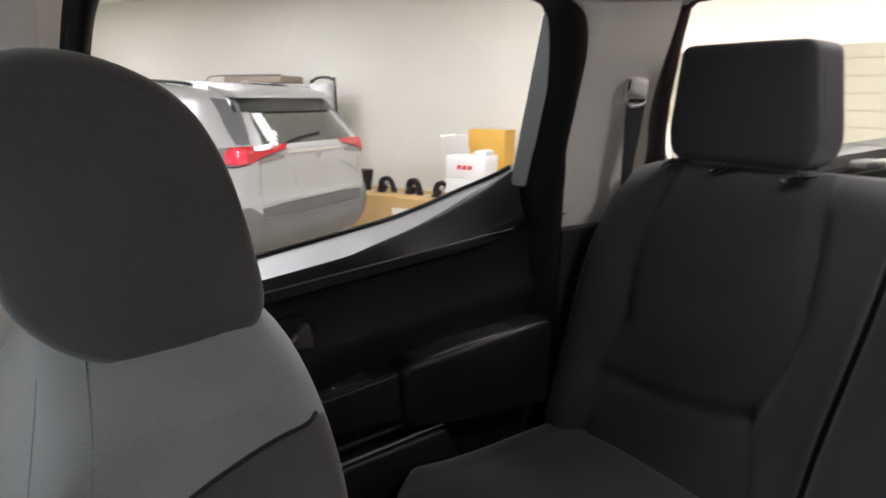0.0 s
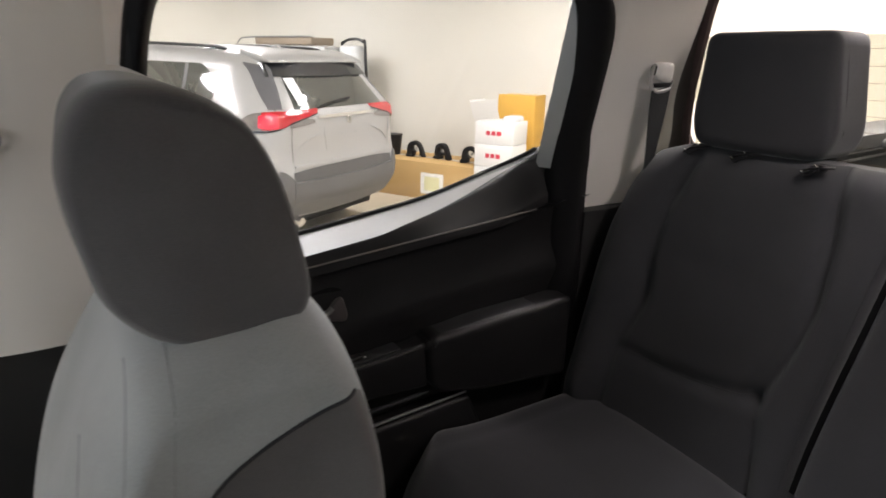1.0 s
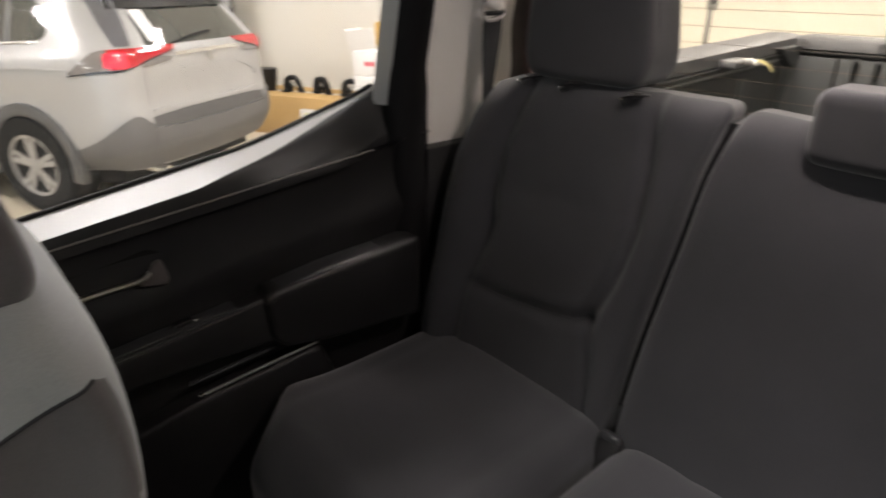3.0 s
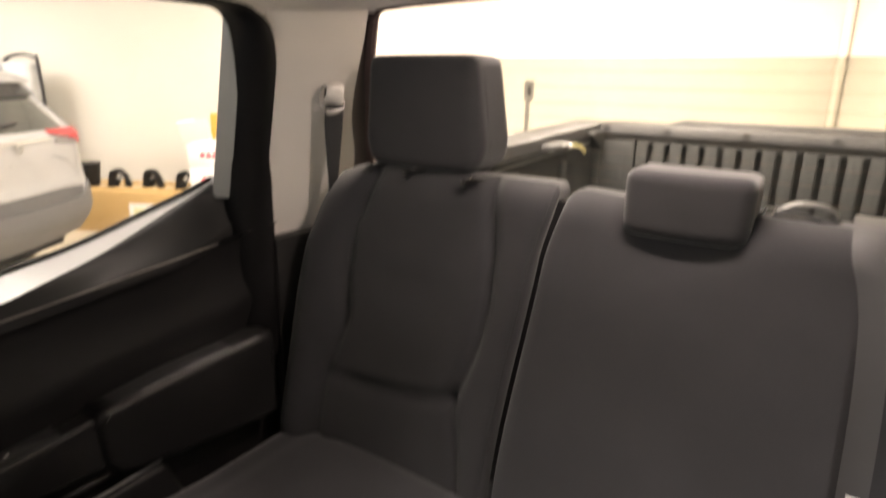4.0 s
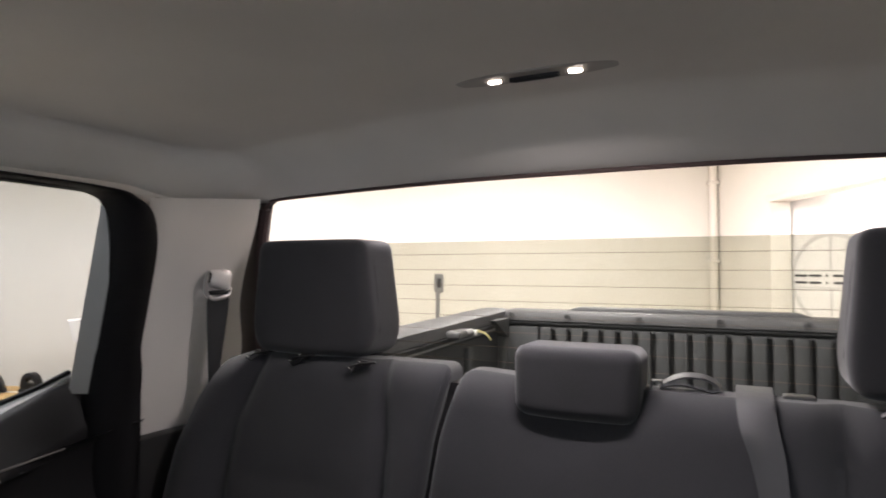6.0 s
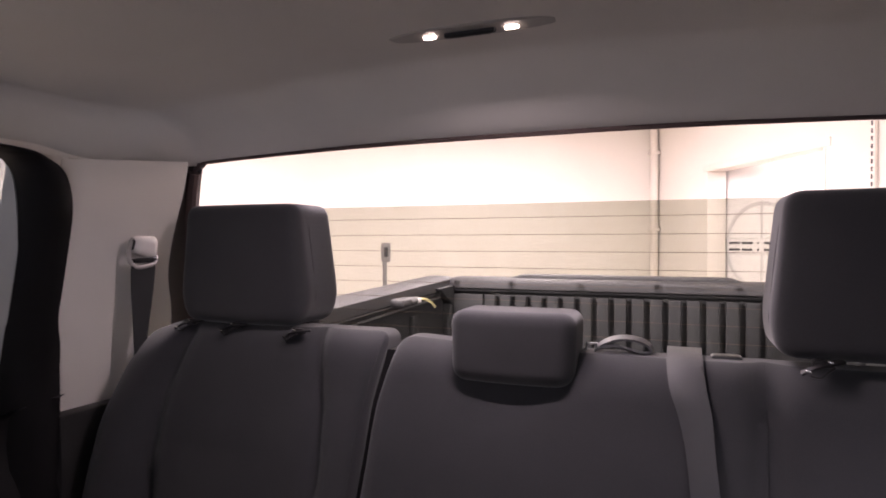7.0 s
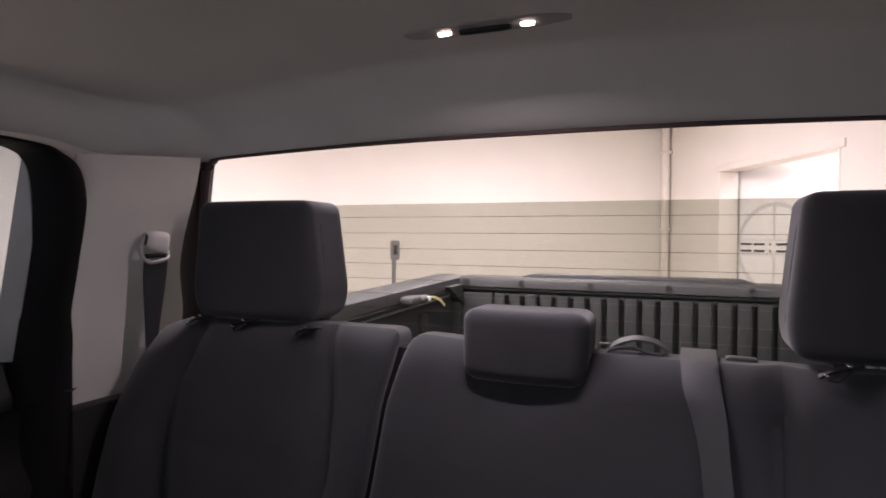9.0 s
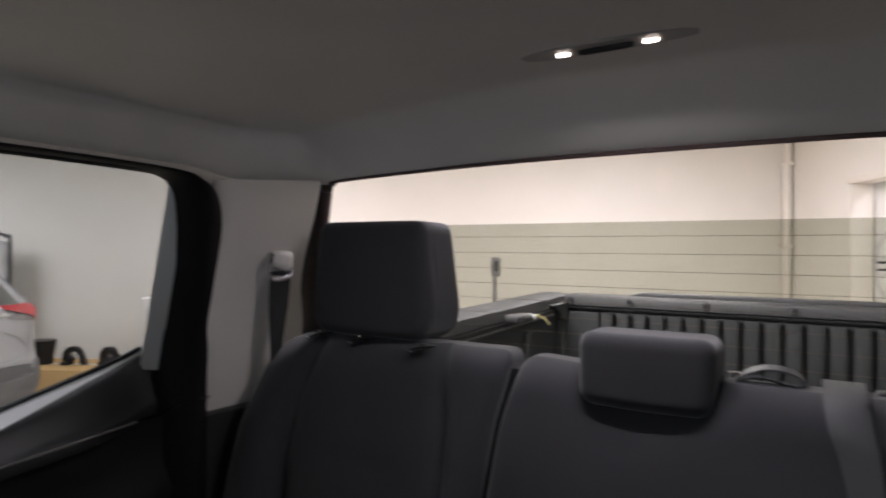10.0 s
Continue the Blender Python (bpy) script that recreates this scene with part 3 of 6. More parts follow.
    for s in (-1, 1):
        laid("pillar_strip", [((0.165, 0.735, 1.185), (0.185, 0.75, 1.185)), ((0.27, 0.69, 1.30), (0.315, 0.71, 1.31)), ((0.37, 0.63, 1.43), (0.45, 0.65, 1.45)), ((0.41, 0.59, 1.50), (0.53, 0.62, 1.515))], GREYPILLAR, "grey pillar strip beside the rear glass", 0.004, 4, "corner", s)
        laid("glass_wrap", [((0.12, 0.668, 1.186), (0.17, 0.737, 1.186)), ((0.20, 0.615, 1.30), (0.275, 0.692, 1.30)), ((0.30, 0.560, 1.42), (0.370, 0.636, 1.42)), ((0.36, 0.535, 1.50), (0.415, 0.592, 1.50))], GREYPILLAR, "dark edge of the wrapped rear glass", 0.0055, 4, "corner", s)
        # side windows
        laid("side_window", [((0.74, 1.215), (1.00, 1.20)), ((0.69, 1.25), (1.01, 1.24)), ((0.70, 1.33), (1.015, 1.33)), ((0.79, 1.44), (1.025, 1.44)), ((0.90, 1.50), (1.03, 1.50))], DARKGLASS, "dark quarter glass", 0.005, 4, "side", s)
        laid("side_window", [((1.04, 1.195), (1.83, 1.16)), ((1.055, 1.33), (1.815, 1.32)), ((1.07, 1.50), (1.79, 1.51))], DARKGLASS, "dark reflecting side glass", 0.005, 4, "side", s)
        laid("side_window", [((1.90, 1.155), (2.82, 1.11)), ((1.88, 1.32), (2.68, 1.30)), ((1.86, 1.51), (2.45, 1.46))], DARKGLASS, "dark reflecting side glass", 0.005, 4, "side", s)
        laid("window_post", [((1.00, 1.20), (1.04, 1.195)), ((1.018, 1.33), (1.055, 1.33)), ((1.03, 1.50), (1.07, 1.50))], GREYPILLAR, "", 0.006, 4, "side", s)
        laid("window_trim", [((0.72, 1.200), (0.74, 1.214)), ((1.00, 1.186), (1.00, 1.199)), ((1.85, 1.145), (1.85, 1.158)), ((2.85, 1.095), (2.85, 1.108))], CHROME, "", 0.010, 8, "side", s)
        part("roof_rail", tube(smooth_line([(0.78, s * 0.55, 1.590), (0.90, s * 0.565, 1.622), (1.7, s * 0.585, 1.645), (2.3, s * 0.575, 1.63), (2.5, s * 0.56, 1.58)], 5), 0.013, 10), SATIN, car, "dark roof rail")
        # corner-wrapping lamp: dark lens tip, core coloured as a bright reflection, slim arm
        laid("tail_lamp", [((0.03, 0.37, 1.150), (0.03, 0.36, 1.182)), ((0.04, 0.50, 1.120), (0.04, 0.50, 1.178)), ((0.055, 0.62, 1.095), (0.055, 0.62, 1.178)), ((0.08, 0.70, 1.06), (0.08, 0.70, 1.175)), ((0.13, 0.765, 1.045), (0.13, 0.765, 1.175)), ((0.20, 0.81, 1.045), (0.20, 0.81, 1.170))], REDLAMP, "glossy red tail lamp", 0.016, 5, "corner", s)
        laid("lamp_core", [((0.10, 0.735, 1.058), (0.10, 0.735, 1.150)), ((0.15, 0.78, 1.055), (0.15, 0.78, 1.158)), ((0.22, 0.82, 1.060), (0.22, 0.82, 1.145))], REDCORE, "lamp core, painted bright red as a reflection", 0.020, 4, "corner", s)
        laid("lamp_lens", [((0.20, 0.81, 1.045), (0.20, 0.81, 1.170)), ((0.28, 0.85, 1.035), (0.28, 0.85, 1.155)), ((0.36, 0.875, 1.020), (0.36, 0.875, 1.10)), ((0.46, 0.89, 1.008), (0.46, 0.89, 1.025))], LENS, "smoked clear lamp lens", 0.013, 5, "corner", s)
        laid("reversing_lamp", [((0.04, 0.40, 1.075), (0.04, 0.40, 1.100)), ((0.045, 0.52, 1.060), (0.045, 0.52, 1.115)), ((0.06, 0.66, 1.045), (0.06, 0.66, 1.090))], LENS, "clear reversing lamp", 0.010, 4, "corner", s)
        # bumper corner facet and wheel arches
        laid("bumper_corner", [((0.06, 0.62, 0.36), (0.06, 0.63, 0.66)), ((0.09, 0.74, 0.35), (0.09, 0.74, 0.735)), ((0.16, 0.81, 0.35), (0.16, 0.81, 0.70)), ((0.32, 0.88, 0.35), (0.32, 0.88, 0.585)), ((0.52, 0.905, 0.35), (0.52, 0.905, 0.50))], CLAD_FACET, "grey plastic bumper corner", 0.016, 5, "corner", s)
        arch = [(0.95 + 0.44 * math.cos(a), 0.36 + 0.44 * math.sin(a)) for a in np.linspace(-0.25, math.pi + 0.25, 18)] + [(0.95 + 0.355 * math.cos(a), 0.36 + 0.355 * math.sin(a)) for a in np.linspace(math.pi + 0.25, -0.25, 18)]
        part("wheel_arch", prism(arch, "y", s * 0.86, s * 0.935, 0.006), CLAD, car, "grey plastic arch cladding")
        part("wheel_arch", prism([(x + 2.69, z) for x, z in arch], "y", s * 0.85, s * 0.93, 0.006), CLAD, car)
        hole = [(0.95 + 0.37 * math.cos(a), 0.36 + 0.37 * math.sin(a)) for a in np.linspace(0, math.tau, 28, endpoint=False)]
        part("wheel_well", prism(hole, "y", s * 0.70, s * 0.925), RUBBER, car, "black wheel housing")
        part("wheel_well", prism([(x + 2.69, z) for x, z in hole], "y", s * 0.70, s * 0.915), RUBBER, car)
        part("sill", box(1.38, 3.22, min(s * 0.80, s * 0.925), max(s * 0.80, s * 0.925), 0.24, 0.40, 0.03), CLAD, car, "grey plastic sill")
        wheel(car, 0.95, s * 0.83, s)
        wheel(car, 3.64, s * 0.83, s)
        laid("gate_seam", [((0.05, 0.655, 0.79), (0.05, 0.663, 0.79)), ((0.05, 0.655, 0.95), (0.05, 0.663, 0.95)), ((0.055, 0.64, 1.05), (0.055, 0.648, 1.05))], GREYPILLAR, "", 0.002, 4, "corner", s)
    for s in (-1, 1):
        laid("door_seam", [((1.30, 0.44), (1.308, 0.44)), ((1.42, 0.62), (1.428, 0.62)), ((1.46, 0.85), (1.468, 0.85)), ((1.42, 1.10), (1.428, 1.10))], GREYPILLAR, "", 0.002, 6, "side", s)
        laid("door_seam", [((1.86, 0.40), (1.868, 0.40)), ((1.87, 0.80), (1.878, 0.80)), ((1.87, 1.12), (1.878, 1.12))], GREYPILLAR, "", 0.002, 6, "side", s)
        laid("door_handle", [((1.52, 0.955), (1.52, 0.985)), ((1.62, 0.958), (1.62, 0.990)), ((1.74, 0.958), (1.74, 0.985))], SILVER, "silver door handle", 0.030, 4, "side", s)
        laid("shoulder_crease", [((0.50, 1.030), (0.50, 1.044)), ((0.90, 1.026), (0.90, 1.042)), ((1.70, 1.000), (1.70, 1.014)), ((3.00, 0.965), (3.00, 0.976))], SILVER, "", 0.006, 8, "side", s)
        laid("lamp_rim", [((0.03, 0.37, 1.140), (0.03, 0.37, 1.148)), ((0.055, 0.62, 1.083), (0.055, 0.62, 1.093)), ((0.13, 0.765, 1.032), (0.13, 0.765, 1.043)), ((0.28, 0.85, 1.022), (0.28, 0.85, 1.033)), ((0.46, 0.89, 1.000), (0.46, 0.89, 1.007))], GLOSSBLACK, "gloss black lamp edge", 0.015, 5, "corner", s)
        laid("gate_crease", [((0.035, 0.34, 0.985), (0.035, 0.34, 0.993)), ((0.05, 0.50, 0.935), (0.05, 0.50, 0.943)), ((0.06, 0.62, 0.850), (0.06, 0.62, 0.858))], SILVER, "", 0.007, 5, "corner", s)
    for y in (-0.09, 0.09):
        part("plate_screw", disc(0, 0.008, -0.003, 0.003, 12, m=Matrix.Translation((0.038, y, 0.965)) @ Matrix.Rotation(radians(90), 4, "Z")), GREYPILLAR, car)
    tag = Matrix.Translation((0.180, 0.455, 1.300)) @ Matrix.Rotation(radians(37.0), 4, "Y")
    part("paper", box(-0.006, -0.002, -0.052, 0.052, -0.125, 0.125, m=tag), WHITE, car, "white paper in the rear window")
    part("rear_wiper", tube([(0.075, 0.32, 1.185), (0.085, 0.15, 1.215), (0.105, -0.10, 1.235)], 0.011, 8), BLACK, car, "black rear wiper")
    # bumper, dark recess above it, plate recess
    laid("bumper_recess", [((0.64, 0.645), (0.64, 0.715)), ((0.3, 0.635), (0.3, 0.735)), ((-0.3, 0.635), (-0.3, 0.735)), ((-0.64, 0.645), (-0.64, 0.715))], CLAD, "dark grey recessed band", 0.004, 5, "rear")
    laid("bumper", [((0.66, 0.37), (0.66, 0.64)), ((0.3, 0.355), (0.3, 0.635)), ((-0.3, 0.355), (-0.3, 0.635)), ((-0.66, 0.37), (-0.66, 0.64))], CLAD_FACET, "grey plastic rear bumper", 0.020, 5, "rear")
    laid("gate_lip", [((0.62, 0.745), (0.62, 0.765)), ((0.3, 0.745), (0.3, 0.770)), ((-0.3, 0.745), (-0.3, 0.770)), ((-0.62, 0.745), (-0.62, 0.765))], SILVER, "silver lower tailgate lip", 0.012, 5, "rear")
    laid("gate_brow", [((0.36, 1.105), (0.36, 1.125)), ((0.0, 1.105), (0.0, 1.130)), ((-0.36, 1.105), (-0.36, 1.125))], CHROME, "bright brow over the plate recess", 0.014, 6, "rear")
    laid("plate_recess", [((0.27, 0.84), (0.30, 1.03)), ((0.0, 0.84), (0.0, 1.03)), ((-0.27, 0.84), (-0.30, 1.03))], SILVER, "", 0.003, 4, "rear")
    part("exhaust_tip", tube([(0.05, 0.60, 0.325), (0.12, 0.60, 0.335), (0.35, 0.60, 0.345)], 0.036, 16), CHROME, car, "bright exhaust tip")
    part("underside", box(0.35, 4.3, -0.72, 0.72, 0.2, 0.4, 0.02), RUBBER, car)
    part("emblem", disc(0.022, 0.034, -0.005, 0.005, 24, m=Matrix.Translation((0.030, 0, 1.075)) @ Matrix.Rotation(radians(90), 4, "Z")), CHROME, car, "bright round emblem")
    part("antenna_fin", prism([(0.72, 1.60), (0.78, 1.655), (0.90, 1.615)], "y", -0.02, 0.02, 0.006), SILVER, car)
    return car


suv(Matrix.Translation((-4.53, 2.03, 0)) @ Matrix.Rotation(radians(209.5), 4, "Z"))


# ---- boxes and gear along the wall ----
def carton(m, w, d, h, material, label, bars=None, name="carton"):
    c = thing(name, label, "box", m)
    part("body", box(0, w, 0, d, 0, h, 0.006), material, c)
    part("tape", box(0, w, d / 2 - 0.025, d / 2 + 0.025, h, h + 0.0015), LOGO_GREY, c)
    return c


def on_bay(u, v, z=0.0, turn=0.0):
    return bay_pose(u, v, z, turn)


big = carton(on_bay(-4.75, 5.70), 1.92, 0.62, 0.43, CARD, "long low brown cardboard box on the floor")
part("label", box(1.23, 1.53, -0.0025, 0.0, 0.07, 0.31), WHITE, big, "white printed label")
part("label_print", box(1.28, 1.48, -0.004, -0.0027, 0.11, 0.27), mat("pale_yellow_print", (0.72, 0.70, 0.42), 0.7), big)
for k in range(4):
    c = carton(on_bay(-2.81, 5.65, 0.236 * k, (0.6, -0.9, 0.4, 1.2)[k]), 0.44, 0.36, 0.232, CARD_WHITE, "white cardboard carton with red print, stacked by the wall")
    b = None
    for j, w in enumerate((0.045, 0.045, 0.05)):
        b = box(0.13 + j * 0.06, 0.13 + j * 0.06 + w, -0.003, -0.0005, 0.095, 0.140, 0, 1, b)
    part("red_print", b, LOGO_RED, c, "red printed bars")
    part("lid_rim", box(-0.004, 0.444, -0.004, 0.364, 0.186, 0.192, 0.002), CARD_WHITE, c)
    if k == 3:
        part("flap", box(-0.002, 0.004, 0, 0.36, 0, 0.22, 0.001, 1, None, Matrix.Translation((0, 0, 0.232)) @ Matrix.Rotation(radians(-22), 4, "Y")), CARD_WHITE, c, "raised white flap")
        part("flap", box(0, 0.30, -0.002, 0.002, 0, 0.20, 0.001, 1, None, Matrix.Translation((-0.02, 0.0, 0.235)) @ Matrix.Rotation(radians(16), 4, "X") @ Matrix.Rotation(radians(-8), 4, "Y")), CARD_WHITE, c)
        part("contents", box(0.26, 0.42, 0.10, 0.32, 0.19, 0.29, 0.03, 3), BAG, c, "crumpled white wrapping")
oc = carton(on_bay(-2.80, 6.15, 0.0), 0.44, 0.30, 1.19, CARD_ORANGE, "tall orange-brown cardboard carton behind the white cartons")


def hook(m, label):
    """A black curled rubber and plastic grip standing on its foot."""
    h = thing("black_grip", label, "car part", m @ Matrix.Scale(0.80, 4), "black parts on the box")
    outer = smooth_line([(-0.12, 0, 0.0), (-0.125, 0, 0.10), (-0.10, 0, 0.19), (-0.03, 0, 0.235), (0.05, 0, 0.215), (0.10, 0, 0.15), (0.135, 0, 0.06), (0.15, 0, 0.0)], 4)
    inner = smooth_line([(0.085, 0, 0.02), (0.075, 0, 0.10), (0.035, 0, 0.165), (-0.02, 0, 0.165), (-0.045, 0, 0.13), (-0.03, 0, 0.10), (0.0, 0, 0.085), (-0.01, 0, 0.05), (-0.05, 0, 0.02), (-0.06, 0, 0.0)], 4)
    part("grip", prism([(p.x, p.z) for p in outer + inner], "y", -0.05, 0.05, 0.010, 2), BLACK, h)
    part("foot", soft_box(0.06, 0.06, 0.022, 0.015, 6, m=Matrix.Translation((-0.085, 0, 0.022))), RUBBER, h)
    part("clip", box(0.02, 0.05, -0.056, -0.051, 0.12, 0.15, 0.001), GREYPLASTIC, h)
    return h


cup = thing("black_bucket", "small black plastic bucket on the cardboard box", "bucket", on_bay(-4.10, 5.98, 0.432))
bk = bmesh.new()
bmesh.ops.create_cone(bk, cap_ends=True, segments=24, radius1=0.085, radius2=0.115, depth=0.24, matrix=Matrix.Translation((0, 0, 0.12)))
part("body", bk, BLACK, cup)
part("rim", disc(0.10, 0.12, 0.225, 0.245, 24, m=Matrix.Rotation(radians(90), 4, "X") @ Matrix.Scale(-1, 4, (0, 1, 0))), BLACK, cup)
hook(on_bay(-3.76, 5.96, 0.432, 8), "black curled plastic grip standing on the cardboard box")
hook(on_bay(-3.40, 5.98, 0.432, -14), "black curled plastic grip standing on the cardboard box")
hook(on_bay(-3.02, 5.96, 0.432, 10), "black curled plastic grip standing on the cardboard box")

rack = thing("wheeled_rack", "black tubular rack with wrapped goods by the wall", "rack", on_bay(-5.05, 6.45))
hoop = smooth_line([(-0.20, 0, 0.1), (-0.20, 0, 1.55), (-0.16, 0, 1.72), (0.0, 0, 1.76), (0.14, 0, 1.73), (0.19, 0, 1.58), (0.20, 0, 0.1)], 6)
part("hoop", tube(hoop, 0.018, 10), SATIN, rack, "black bent tube")
part("crossbar", tube([(-0.2, 0, 1.2), (0.2, 0, 1.2)], 0.014, 8), SATIN, rack)
part("platform", box(-1.9, 0.25, -0.28, 0.2, 0.06, 0.14, 0.01), SATIN, rack)
part("wrapped_goods", soft_box(0.17, 0.10, 0.5, 0.06, 12, lambda c: c + Vector((0.012 * math.sin(c.z * 23), 0.012 * math.sin(c.x * 31 + c.z * 17), 0)), m=Matrix.Translation((0, -0.02, 1.18))), BAG, rack, "milky plastic wrapping")
part("stack", soft_box(0.75, 0.2, 0.77, 0.05, 10, m=Matrix.Translation((-1.05, -0.03, 0.9))), BAG, rack, "wrapped pale goods")
part("board", box(-1.55, -0.50, -0.24, 0.2, 1.68, 1.775, 0.02), CARD_GREY, rack, "brown grey wrapped board on top")
part("board_rail", tube(smooth_line([(-1.95, -0.24, 1.64), (-1.85, -0.24, 1.735), (-1.65, -0.24, 1.775), (-0.5, -0.24, 1.785)], 5), 0.011, 8), GREYPLASTIC, rack)
for x in (-1.7, 0.1):
    for y in (-0.2, 0.12):
        part("castor", disc(0, 0.035, y - 0.012, y + 0.012, 16, m=Matrix.Translation((x, 0, 0.035))), RUBBER, rack)

post = thing("reader_post", "grey post with an oblong rounded head by the wall", "post", on_bay(0.46, 6.25))
part("base", disc(0, 0.12, 0, 0.015, 24, m=Matrix.Rotation(radians(90), 4, "X") @ Matrix.Scale(-1, 4, (0, 1, 0))), GREYPLASTIC, post)
part("pole", tube([(0, 0, 0.01), (0, 0, 1.45)], 0.022, 12), GREYPLASTIC, post, "grey pole")
post_head = part("head", soft_box(0.048, 0.03, 0.10, 0.028, 8, m=Matrix.Translation((0.01, 0, 1.47))), GREYPLASTIC, post, "oblong grey head")
part("slot", soft_box(0.02, 0.006, 0.05, 0.006, 4, m=Matrix.Translation((0.012, -0.031, 1.475))), SATIN, post_head)

for k, v in enumerate((3.72, 3.50)):
    rail = thing("wall_rail", "perforated steel shelf upright on the wall", "rail", bay_pose(U1 - 0.015, v, 1.7), "wall rails")
    rb = box(-0.012, 0.012, -0.02, 0.02, 0, 0.95, 0.002)
    part("strip", rb, WALL_TRIM, rail)
    for j in range(18):
        part("slot", box(-0.0145, -0.0125, -0.007, 0.007, 0.04 + j * 0.05, 0.07 + j * 0.05), SATIN, rail)
coil = thing("extension_cord", "orange extension cord coiled on a wall hook", "cord", bay_pose(U1 - 0.05, 3.50, 2.12) @ Matrix.Scale(0.65, 4))
loops = [(0.01 * math.sin(a * 0.7), (0.09 + 0.008 * math.sin(a * 1.3)) * math.cos(a), 0.14 * math.sin(a) - 0.02) for a in np.linspace(0, math.tau * 5, 120)]
part("cable", tube(loops, 0.011, 6), ORANGE, coil)
part("hook", box(-0.03, 0.05, -0.02, 0.02, 0.10, 0.13, 0.006), STEEL, coil)


# ---- the truck: shell, doors, pillars, headliner, bed ----
truck = thing("pickup_truck", "white crew cab pickup truck with a charcoal cloth cabin", "truck")

FLOOR_Z = 0.50


def side_x(z):
    """The inner face of the cabin side at a height: upright below the belt line, leaning in above."""
    return 0.775 if z < 1.36 else 0.775 - (z - 1.36) * 0.235


def sill(y):
    """The lower edge of the rear door window."""
    return 1.267 + 0.148 * (y - 0.267) + 0.030 * ramp(0.58, 0.90, y)


def trim_z(y):
    """The bright line below the window ledge."""
    return 1.248 + 0.093 * (y - 0.275)


def rw_y(z):
    """The plane of the rear window."""
    return 1.225 + (1.745 - z) * 0.24


def headliner_z(x, y):
    """A crowned middle, a soft fold along each side and a fold down to the rear window."""
    crown = 1.846 - 0.10 * x * x
    a = abs(x) + 0.05 * ramp(0.92, 1.14, y) * ramp(0.25, 0.45, abs(x)) * ramp(0.70, 0.62, abs(x))
    back = ramp(0.98, 1.16, y)
    side = crown + 0.066 * ramp(0.49, 0.585, a) * (1 - back) - (0.130 - 0.074 * back) * ramp(0.590, 0.705, a) - 0.011 * ramp(0.63, 0.70, a) * ramp(0.90, 1.0, y)
    low = 1.7535 - 0.010 * (a / 0.6) ** 2
    t = max(0.0, min(1.0, (y - 1.055) / 0.175))
    t = 0.5 * (t + t * t * (3 - 2 * t))
    rear = crown + (low - crown) * t
    z = min(side, rear) if rear < side - 0.006 or side < rear - 0.006 else 0.5 * (side + rear) - 0.0015 - (side - rear) ** 2 / 0.024
    z += 0.003 * ramp(0.61, 0.70, a) * ramp(1.00, 0.90, y)
    z -= 0.06 * ramp(-0.35, -0.75, y)
    return z


part("headliner", shell(lambda u, v: (-0.725 + 1.45 * u, -0.75 + 1.982 * v, headliner_z(-0.725 + 1.45 * u, -0.75 + 1.982 * v)), 110, 120, lambda u, v: (0, 0, 0.03)), LINER, truck, "beige grey felt headliner", 60)
part("roof", shell(lambda u, v: (-0.78 + 1.56 * u, -0.85 + 2.2 * v, 1.90 + 0.055 * (1 - (2 * u - 1) ** 2) * (1 - (2 * v - 1) ** 4)), 16, 12, lambda u, v: (0, 0, -0.012)), TRUCK, truck, "white painted roof", 60)
part("floor_pan", box(-0.80, 0.80, -1.3, 1.36, FLOOR_Z - 0.06, FLOOR_Z), CARPET, truck, "black carpeted cabin floor")


